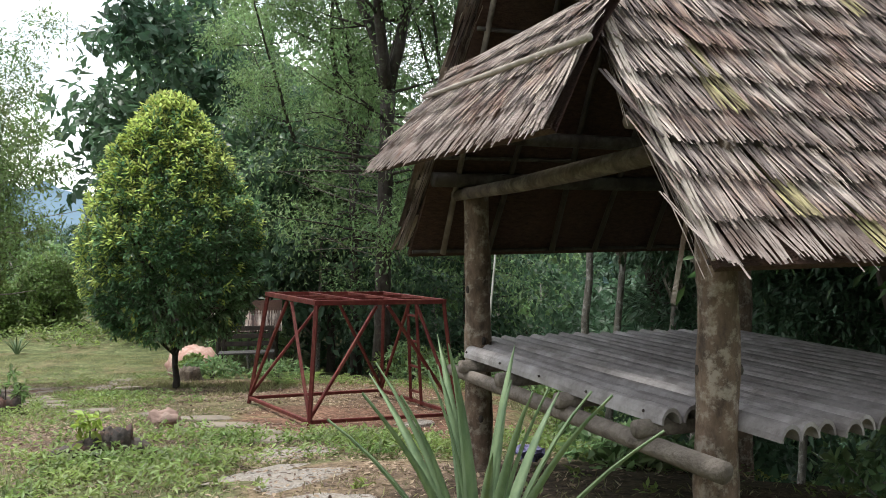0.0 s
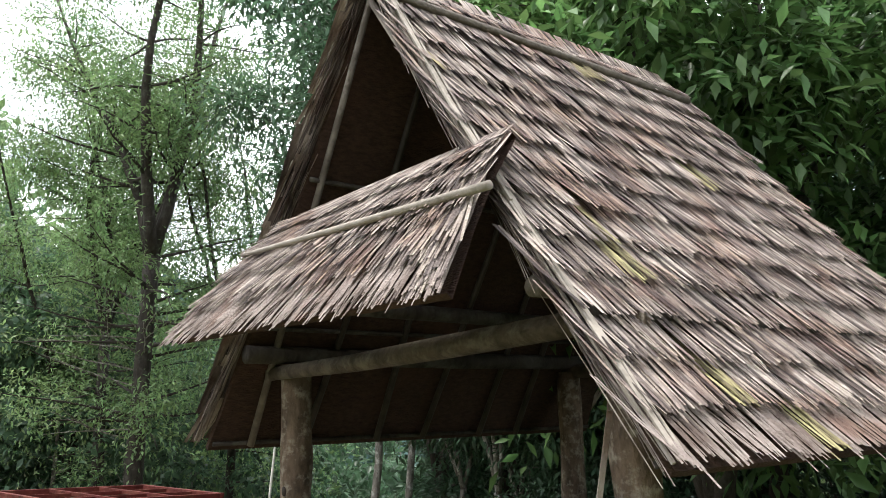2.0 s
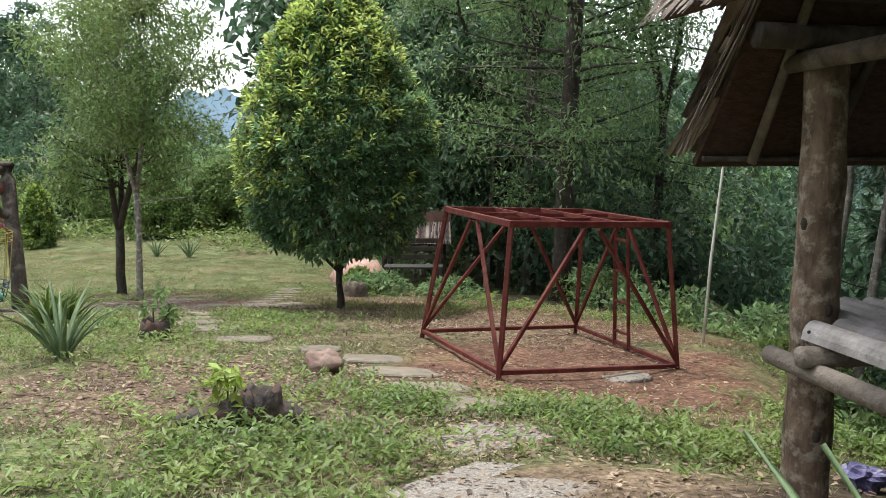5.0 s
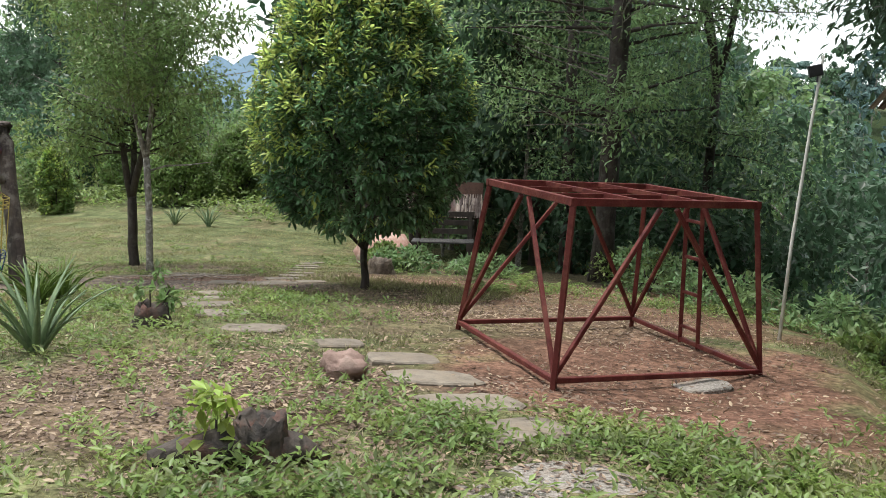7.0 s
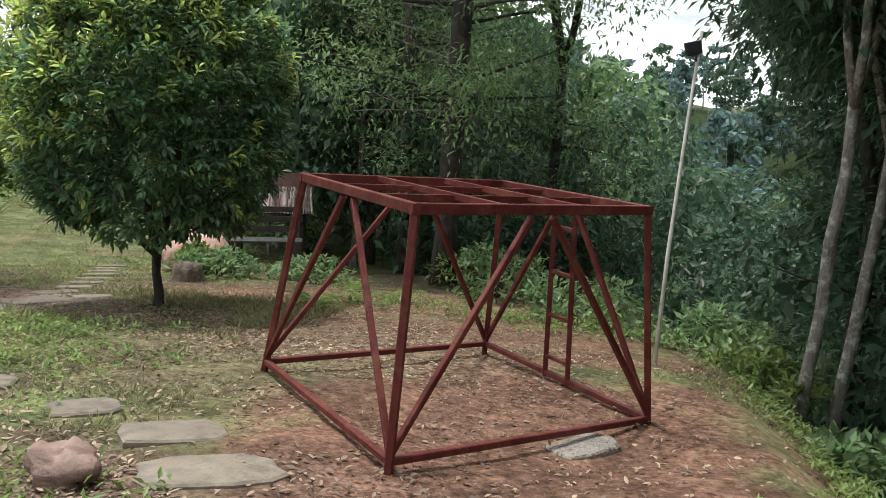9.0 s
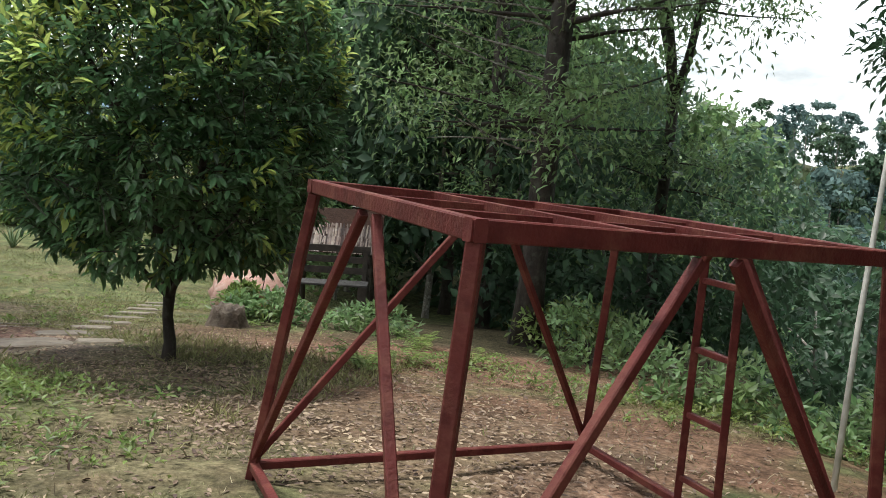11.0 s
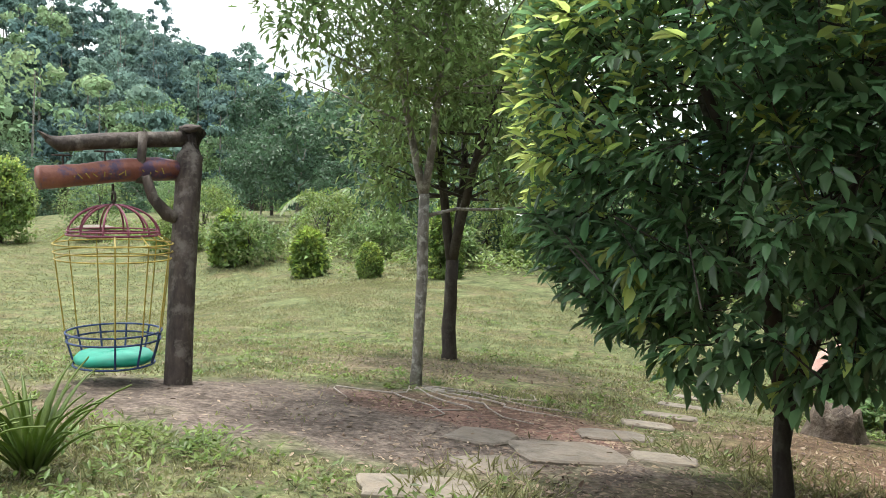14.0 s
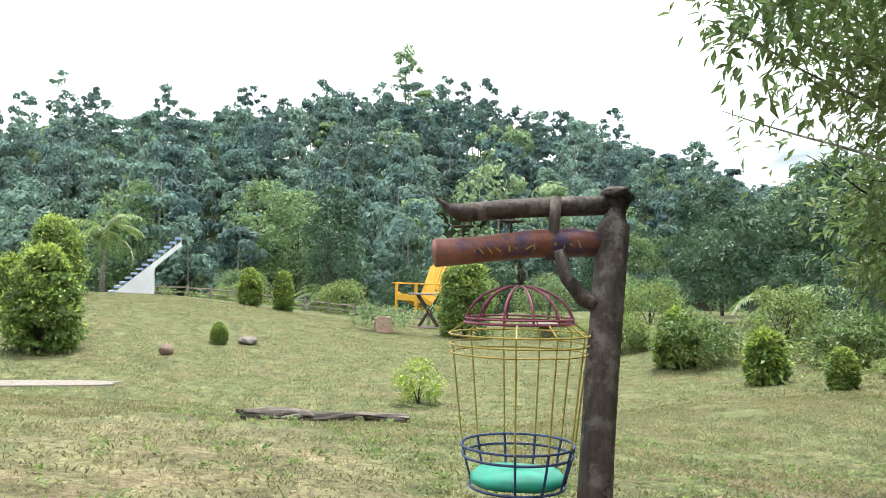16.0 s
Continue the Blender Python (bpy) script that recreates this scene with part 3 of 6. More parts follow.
# beams that carry the roof; those inside coloured darker for the hut's shade
part("beam", tube([hw(1.25, -0.1, 2.17), hw(0.4, -0.1, 2.19), hw(-0.3, -0.1, 2.225), hw(-1.2, -0.1, 2.27)], [0.038, 0.046, 0.05, 0.05], 12, 0.06, 3), M_DARKLOG, hut, "front cross beam of rough log", True)
part("beam", tube([hw(1.3, 2.3, 2.2), hw(0, 2.3, 2.23), hw(-1.2, 2.3, 2.25)], 0.05, 10, 0.05, 4), M_DARKLOG, hut, "", True)
for p in (1.16, -1.16):
    part("wall_plate", tube([hw(p, -0.3, 2.27), hw(p, 1.2, 2.26), hw(p, 2.6, 2.27)], 0.05, 10, 0.05, 6), M_DARKBARK, hut, "", True)
part("ridge_pole", tube([hw(RIDGE_P, -0.1, RIDGE - 0.12), hw(RIDGE_P, 2.15, RIDGE - 0.12)], 0.04, 8, 0.04, 7), M_DARKBARK, hut, "", True)
for q in (2.3,):
    part("king_post", tube([hw(0.15, q + 0.02, 2.25), hw(RIDGE_P, q * 0.9 + 0.02, RIDGE - 0.12)], 0.04, 8, 0.05, 8), M_DARKBARK, hut, "", True)
part("side_beam", tube([hw(-1.03, -0.36, 2.37), hw(-1.03, 2.5, 2.37)], 0.037, 12, 0.04, 9), M_LOG, hut, "round purlin with a sawn end", True)
part("side_beam", tube([hw(0.85, -0.3, 2.52), hw(0.85, 2.5, 2.5)], 0.045, 12, 0.04, 9), M_DARKBARK, hut, "", True)
for sign in (1, -1):
    for k, q in enumerate((-0.16, 0.28, 0.72, 1.16, 1.6, 2.0)):
        a, b = roof_pt(sign, 0.02, q + 0.06 * math.sin(k * 3 + sign), -0.075), roof_pt(sign, 0.985, q, -0.075)
        mid = a.lerp(b, 0.5) + HV * 0.05 * math.sin(k * 2.3)
        # Inner rafters darker than the first: shade inside the hut, in the colour.
        part("rafter", tube([a, mid, b], [0.021, 0.019, 0.016], 8, 0.08, k), M_LOG if k == 0 else M_DARKWOOD, hut, "", True)
    for s in (0.02, 0.3, 0.62):
        qa, qb = rake_q(s)
        part("batten", tube([roof_pt(sign, s, qa + 0.03, -0.048), roof_pt(sign, s, qb - 0.03, -0.048)], 0.014, 6), M_DARKBARK, hut, "", True)
    # the mat under the thatch, roof shade put into its colour
    vs, fs = [], []
    for i in range(9):
        s = i / 8
        qa, qb = rake_q(s)
        for q in (qa + 0.02, qb - 0.02):
            vs += [roof_pt(sign, s, q, 0.0), roof_pt(sign, s, q, -0.032)]
    for i in range(8):
        k = i * 4
        fs += [(k, k + 4, k + 6, k + 2), (k + 1, k + 3, k + 7, k + 5), (k, k + 1, k + 5, k + 4), (k + 2, k + 6, k + 7, k + 3)]
    fs += [(0, 2, 3, 1), (32, 33, 35, 34)]
    part("thatch_mat", (vs, fs), M_UNDER, hut, "reddish brown palm thatch seen from beneath, colour darkened for shade")
    courses = 14
    mass, mossy = [[]], []
    for c in range(courses):
        s0 = c / courses
        vs, fs = [], []
        qa, qb = rake_q(s0)
        qa, qb = qa - 0.03, qb + 0.03
        q = qa
        step = 0.0088 if sign < 0 else 0.03
        bundle, b_end, b_lift, b_lean = 0, 0, 0, 0
        while q < qb:
            if bundle <= 0:
                bundle = rnd.randint(4, 9)
                b_end, b_lift, b_lean = rnd.uniform(0.0, 0.012), rnd.uniform(0.0, 0.018), rnd.gauss(-0.004, 0.016)
            bundle -= 1
            w = rnd.uniform(0.006, 0.023) if sign < 0 else rnd.uniform(0.03, 0.05)
            lean = b_lean + rnd.gauss(0.0, 0.02)
            end = s0 - b_end - rnd.uniform(0.0, 0.012) - (0.018 if rnd.random() < 0.04 else 0)
            top = roof_pt(sign, min(s0 + rnd.uniform(0.12, 0.17), 1.01), q + lean, 0.008 + 0.004 * rnd.random())
            flare = 0.035 * max(0.0, 1 - (q - qa) / 0.9)
            bot = roof_pt(sign, end, q - lean * 0.4 - flare, 0.042 + b_lift + 0.014 * rnd.random())
            out = (HN * sign * math.sin(math.atan(SLOPE)) + Vector((0, 0, math.cos(math.atan(SLOPE)))))
            v, f = strip(top, bot, w, HV, out, rnd.random())
            if sign < 0 and noise.noise(Vector((q * 3.1, c * 0.9, 4.0))) > 0.5:
                mossy.append((v, f))
                q += step * rnd.uniform(0.6, 1.4)
                continue
            if sign < 0 and c < 2 and singles < 300:
                singles += 1
                part("thatch_leaf", plain_mesh("thatch_leaf", v, f), M_THATCH, hut, "grey-brown dry palm leaf strip" if singles == 1 else "")
                q += step * rnd.uniform(0.6, 1.4)
                continue
            k0 = len(vs)
            vs += v
            fs += [tuple(i + k0 for i in ff) for ff in f]
            q += step * rnd.uniform(0.6, 1.4)
        mass[0].append((vs, fs))
    if mossy:
        tagged(part("mossy_thatch", plain_mesh("mossy_thatch", *merged(*mossy)), M_MOSS, hut, "thatch strips yellowed by moss"), kind="stuff")
    tagged(part("thatch", plain_mesh("thatch", *merged(*mass[0])), M_THATCH, hut, "grey-brown palm leaf thatch in courses"), kind="stuff")
# bundles along the two rakes
for sign in (1, -1):
    vs, fs = [], []
    for i in range(150):
        s = rnd.random() * 0.98
        qa, _ = rake_q(s)
        top = roof_pt(sign, min(s + 0.26, 1.0), rake_q(min(s + 0.26, 1.0))[0] + rnd.uniform(-0.03, 0.03), rnd.uniform(-0.04, 0.05))
        bot = roof_pt(sign, max(s - 0.03, -0.03), qa + rnd.uniform(-0.055, 0.01), rnd.uniform(-0.03, 0.06))
        v, f = strip(top, bot, rnd.uniform(0.012, 0.028), HV * 0.6 + HN * 0.6, -HV, rnd.random())
        k0 = len(vs)
        vs += v
        fs += [tuple(j + k0 for j in ff) for ff in f]
    tagged(part("rake_edge", plain_mesh("rake_edge", vs, fs), M_THATCH, hut), kind="stuff")
for sign in (1, -1):
    for k in range(9):
        pts = []
        off, up, s0 = rnd.uniform(-0.05, 0.0), rnd.uniform(0.03, 0.075), rnd.uniform(0.0, 0.5)
        for i in range(6):
            f = s0 + (rnd.uniform(0.98, 1.0) - s0) * i / 5 if k > 3 else i / 5
            pts.append(roof_pt(sign, f, rake_q(f)[0] + off + 0.006 * math.sin(i * 1.7 + k), up))
        part("rake_stalk", tube(pts, 0.0075, 5, 0.15, k), M_PALEPOLE, hut, "pale dry stalk bound along the gable edge" if k == 0 else "")
# ridge cap
vs, fs = [], []
for i in range(300):
    q = rnd.uniform(-0.2, 2.2)
    sg = rnd.choice((-1, 1))
    v, f = strip(roof_pt(sg, 1.0, q, 0.05), roof_pt(sg, 0.9 - 0.04 * rnd.random(), q + rnd.uniform(-0.05, 0.05), 0.045), 0.035, HV, Vector((0, 0, 1)), 0.2)
    k0 = len(vs)
    vs += v
    fs += [tuple(j + k0 for j in ff) for ff in f]
tagged(part("ridge_cap", plain_mesh("ridge_cap", vs, fs), M_THATCH, hut), kind="stuff")
part("ridge_batten", tube([roof_pt(-1, 0.9, -0.2, 0.07), roof_pt(-1, 0.9, 2.2, 0.07)], 0.022, 8, 0.05, 3), M_LOG, hut, "", True)
# gable skirt over the entrance


def skirt_pt(a, b):
    """a: 0 at the near end, 1 at the far end; b: 0 at the top, 1 at the eave."""
    top = hw(-0.84 + 1.51 * a, -0.24, 2.99 - 0.05 * a)
    low = hw(-0.97 + 2.15 * a, -0.69, 2.33)
    return top.lerp(low, b) + Vector((0, 0, 0.05 * math.sin(math.pi * b)))


SK_OUT = (-HV * 0.8 + Vector((0, 0, 0.6)))
vs = [skirt_pt(a / 6, b / 3) - SK_OUT * d for d in (0.0, 0.03) for b in range(4) for a in range(7)]
fs = []
for d in (0, 28):
    fs += [(d + b * 7 + a, d + b * 7 + a + 1, d + (b + 1) * 7 + a + 1, d + (b + 1) * 7 + a) for b in range(3) for a in range(6)]
fs += [(a, a + 1, a + 29, a + 28) for a in range(6)] + [(21 + a, 22 + a, 50 + a, 49 + a) for a in range(6)]
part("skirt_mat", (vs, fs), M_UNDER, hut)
for c in range(5):
    vs, fs = [], []
    b1 = 1.04 - c * 0.2
    for i in range(300):
        a = (i + rnd.random()) / 300
        b0 = max(b1 - rnd.uniform(0.3, 0.42), -0.06)
        be = b1 + rnd.uniform(-0.06, 0.05)
        lean = rnd.uniform(-0.02, 0.02)
        top, bot = skirt_pt(a + lean, b0) + SK_OUT * 0.012, skirt_pt(a, be) + SK_OUT * (0.02 + 0.02 * rnd.random())
        v, f = strip(top, bot, rnd.uniform(0.008, 0.02), HN, SK_OUT, rnd.random())
        if skirt_singles < 300:
            skirt_singles += 1
            part("skirt_leaf", plain_mesh("skirt_leaf", v, f), M_THATCH, hut)
            continue
        k0 = len(vs)
        vs += v
        fs += [tuple(j + k0 for j in ff) for ff in f]
    skirt_mass.append((vs, fs))
tagged(part("skirt_thatch", plain_mesh("skirt_thatch", *merged(*skirt_mass)), M_THATCH, hut), kind="stuff")
vs, fs = [], []
for i in range(70):
    a0 = rnd.uniform(0.0, 0.05)
    v, f = strip(skirt_pt(a0, rnd.uniform(0.1, 0.5)) + SK_OUT * 0.03, skirt_pt(a0 + rnd.uniform(-0.04, 0.06), rnd.uniform(0.75, 1.08)) + SK_OUT * 0.03, 0.022, HN, SK_OUT, rnd.random())
    k0 = len(vs)
    vs += v
    fs += [tuple(j + k0 for j in ff) for ff in f]
tagged(part("skirt_edge", plain_mesh("skirt_edge", vs, fs), M_THATCH, hut), kind="stuff")
part("skirt_pole", tube([skirt_pt(0.98, 0.45) + SK_OUT * 0.05, skirt_pt(0.5, 0.52) + SK_OUT * 0.055, skirt_pt(-0.06, 0.57) + SK_OUT * 0.055], [0.011, 0.015, 0.018], 8, 0.05, 2), M_PALEPOLE, hut, "pale pole laid on the skirt thatch", True)
part("hanging_strip", bar(hw(-1.22, -0.22, 1.95), hw(-1.17, -0.25, 1.62), 0.02, 0.006), M_THATCH, hut)
# platform
part("rail", tube([hw(1.13, -0.2, 1.03), hw(0.4, -0.2, 1.02), hw(-0.5, -0.2, 1.0), hw(-1.4, -0.2, 0.985)], [0.038, 0.041, 0.043, 0.045], 14, 0.05, 12), M_LOG, hut, "weathered round log rail", True)
part("rail", tube([hw(1.3, 2.35, 0.93), hw(-1.4, 2.35, 0.92)], 0.06, 12, 0.05, 13), M_LOG, hut, "", True)
for p in (0.86, 0.36, -0.28, -0.93):
    part("joist", tube([hw(p, -0.26, 1.075 + 0.012 * p), hw(p, 1.0, 1.045), hw(p, 2.4, 1.012)], [0.041, 0.040, 0.038], 14, 0.04, int(p * 9)), M_LOG, hut, "round log joist with a sawn end", True)
strips = 21
for i in range(strips):
    q = -0.14 + i * 0.118
    pa, pb = (0.95, -1.02) if i < 2 else (1.36 + rnd.uniform(-0.03, 0.03), -1.42 + rnd.uniform(-0.03, 0.03))
    vs, fs = [], []
    segs = 9
    r_out, r_in = 0.054, 0.043
    for end in range(7):
        p = pa + (pb - pa) * end / 6
        zz = 1.112 + 0.02 * p - 0.024 * (q + 0.14) + 0.004 * math.sin(end + i)
        for k in range(segs):
            w = math.pi * k / (segs - 1)
            vs += [hw(p, q - r_out * math.cos(w), zz + 1.3 * r_out * math.sin(w)), hw(p, q - r_in * math.cos(w), zz + 1.25 * r_in * math.sin(w) - 0.002)]
    m2 = segs * 2
    for end in range(6):
        for k in range(segs - 1):
            a = end * m2 + k * 2
            fs += [(a, a + 2, a + m2 + 2, a + m2), (a + 1, a + m2 + 1, a + m2 + 3, a + 3)]
        a, b = end * m2, end * m2 + m2 - 2
        fs += [(a, a + m2, a + m2 + 1, a + 1), (b, b + 1, b + m2 + 1, b + m2)]
    for a in (0, 6 * m2):
        for k in range(segs - 1):
            fs.append((a + 2 * k, a + 2 * k + 1, a + 2 * k + 3, a + 2 * k + 2))
    half = part("half_log", (vs, fs), M_HALF, hut, "grey weathered half-round platform log" if i == 0 else "")
    if i == 0:
        for k in range(5):
            p = 0.9 - k * 0.45
            part("nail", lump(hw(p, q - 0.058, 1.15 + 0.02 * p), (0.007, 0.007, 0.007), k, 8), M_IRON, half, "dark nail head")

# ---- steel tank stand ----
stand = thing("steel_stand", "rusty red painted steel stand with a ladder on bare soil", "stand")
BF, BR, BB, BL = Vector((-1.69, 9.95, -0.115)), Vector((-0.31, 11.60, -0.34)), Vector((-1.625, 13.12, -0.34)), Vector((-3.02, 11.57, -0.18))
TF, TR, TL = Vector((-1.605, 9.99, 1.185)), Vector((-0.42, 11.41, 1.09)), Vector((-2.69, 11.40, 1.185))
TB = TL + TR - TF
for b, t in ((BF, TF), (BR, TR), (BB, TB), (BL, TL)):
    foot = b + (b - t).normalized() * 0.12
    foot.z = min(foot.z, gz(foot.x, foot.y) - 0.01)
    part("leg", bar(foot, t - Vector((0, 0, 0.03)), 0.044, 0.044), M_RED, stand)
for a, b in ((BF, BR), (BR, BB), (BB, BL), (BL, BF)):
    part("base_bar", bar(a, b, 0.042, 0.042, (0, 0, 1)), M_RED, stand)
for a, b in ((TF, TR), (TR, TB), (TB, TL), (TL, TF)):
    d = (b - a).normalized() * 0.028
    part("top_bar", bar(a - d, b + d, 0.036, 0.058, (0, 0, 1)), M_RED, stand)
for k in (1, 2):
    f = k / 3
    for a, b, lift in ((TF.lerp(TR, f), TL.lerp(TB, f), 0.006), (TF.lerp(TL, f), TR.lerp(TB, f), -0.006)):
        part("grid_bar", bar(a + Vector((0, 0, lift)), b + Vector((0, 0, lift)), 0.02, 0.042, (0, 0, 1)), M_RED, stand)
for a, b, c, d in ((BF, BR, TF, TR), (BR, BB, TR, TB), (BB, BL, TB, TL), (BL, BF, TL, TF)):
    for foot, f in ((a, 0.44), (b, 0.53)):
        head = c.lerp(d, f) - Vector((0, 0, 0.045))
        part("brace", bar(foot + Vector((0, 0, 0.03)), head, 0.035, 0.035), M_RED, stand)
ladder_f = (0.43, 0.57)
lo = [BR.lerp(BB, f) - Vector((0, 0, 0.03)) for f in ladder_f]
hi = [TR.lerp(TB, f) - Vector((0, 0, 0.04)) for f in ladder_f]
for a, b in zip(lo, hi):
    part("ladder_stile", bar(a, b, 0.038, 0.038), M_RED, stand)
for k in range(4):
    f = 0.12 + 0.245 * k
    part("rung", bar(lo[0].lerp(hi[0], f), lo[1].lerp(hi[1], f), 0.03, 0.03), M_RED, stand)


# ---- trees ----
def bush_tree(at, seed):
    rng = np.random.default_rng(seed)
    x, y = at
    t = thing("garden_tree", "dense egg-shaped garden tree with glossy green leaves", "tree", (x, y, gz(x, y) - 0.04))
    pts = [(0, 0, -0.1), (0.01, 0.02, 0.2), (-0.01, 0.0, 0.45), (0.0, 0.01, 0.72)]
    shapes = [tube(pts, [0.080, 0.054, 0.048, 0.056], 12, 0.08, 1)]
    for k, (dx, dy, ln) in enumerate(((0.25, 0.1, 3.6), (-0.3, 0.15, 3.0), (0.05, -0.35, 3.0), (-0.8, -0.5, 1.4), (0.75, -0.4, 1.5), (0.1, 0.8, 1.6), (-0.7, 0.6, 1.5))):
        p, r = limb((0, 0, 0.62), (dx, dy, 1.0), ln, 0.048 if k < 3 else 0.028, 0.008, seed + k, 0.16, 8, 0.05)
        shapes.append(tube(p, r, 7, 0.05, k))
    part("trunk", merged(*shapes), M_DARKBARK, t, "", True)
    # sprays of leaves at the twig ends, on a lumpy egg
    n_spray, n_leaf = 3500, 12
    c, h = egg_clumps(rng, n_spray, 1.46, 0.98, 4.98, 0.34, 0.3)
    c[:, :2] *= (1 - 0.34 * np.clip((h - 0.38) / 0.62, 0, 1) ** 1.3)[:, None]
    out = unit(c - np.array([0, 0, 1.9]))
    lumps = np.array([noise.noise(Vector(p) * 2.4 + Vector((seed, 0, 0))) for p in out]) + 0.6 * np.array([noise.noise(Vector(p) * 6.0) for p in out])
    c = c + out * (0.17 * lumps)[:, None]
    twig = unit(out * 0.8 + np.array([0, 0, 0.25]) + rng.normal(size=(n_spray, 3)) * 0.42)
    tw, cc = np.repeat(twig, n_leaf, 0), np.repeat(c, n_leaf, 0)
    m = len(tw)
    along = np.tile(np.linspace(-0.15, 0.05, n_leaf), n_spray)[:, None]
    turn = np.tile(np.arange(n_leaf) * 2.4, n_spray)[:, None] + np.repeat(rng.random(n_spray) * 6.28, n_leaf)[:, None]
    sa = unit(np.cross(tw, np.tile([0.31, 0.2, 0.93], (m, 1))))
    sb = np.cross(tw, sa)
    ring_way = sa * np.cos(turn) + sb * np.sin(turn)
    pos = cc + tw * along + ring_way * 0.012
    tip = np.clip((along + 0.16) / 0.22, 0, 1)
    ax = unit(ring_way * (0.95 - 0.5 * tip) + tw * (0.45 + 0.5 * tip) + rng.normal(size=(m, 3)) * 0.18 - np.array([0, 0, 0.34]))
    nr = unit(np.array([0, 0, 1.0]) + tw * 0.5 + rng.normal(size=(m, 3)) * 0.3)
    sz = np.repeat(0.8 + 0.35 * rng.random(n_spray), n_leaf) * (0.75 + 0.4 * rng.random(m))
    ln, wd = 0.104 * sz, 0.04 * sz
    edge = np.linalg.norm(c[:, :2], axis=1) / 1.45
    # More pale sprays at the top and on -x: sunlight put into leaf colour.
    sunny_spray = rng.random(n_spray) < np.clip(0.36 + 1.3 * (h - 0.4) + 0.35 * (edge - 0.75) - 0.2 * c[:, 0] + 0.06 * c[:, 1], 0.07, 0.95)
    young = np.repeat(sunny_spray, n_leaf) & (np.tile(np.arange(n_leaf), n_spray) > 2)
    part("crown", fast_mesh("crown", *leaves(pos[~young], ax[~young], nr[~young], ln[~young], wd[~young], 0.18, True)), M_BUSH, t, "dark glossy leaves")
    part("young_leaves", fast_mesh("young_leaves", *leaves(pos[young], ax[young], nr[young], ln[young], wd[young], 0.18, True)), M_BUSH_LIT, t, "yellow-green young leaves, also standing for sunlight on the crown")
    stalks = [tube([Vector(c[i]) - Vector(twig[i]) * 0.42, Vector(c[i]) - Vector(twig[i]) * 0.18, Vector(c[i]) + Vector(twig[i]) * 0.06], [0.005, 0.004, 0.002], 4) for i in range(0, n_spray, 3)]
    tagged(part("twig_mass", plain_mesh("twig_mass", *merged(*stalks)), M_DARKBARK, t, "thin dark twigs"), kind="stuff")
    inner, _ = egg_clumps(rng, 45, 1.0, 1.15, 4.1, 0.35, 0.9)
    part("inner_leaves", fast_mesh("inner_leaves", *crown_leaves(rng, inner, np.full(len(inner), 0.3), 40, 0.13, 0.05, 0.35, 0.35, True)), M_BUSH, t)
    return t


bush_tree((-5.55, 14.57), 11)


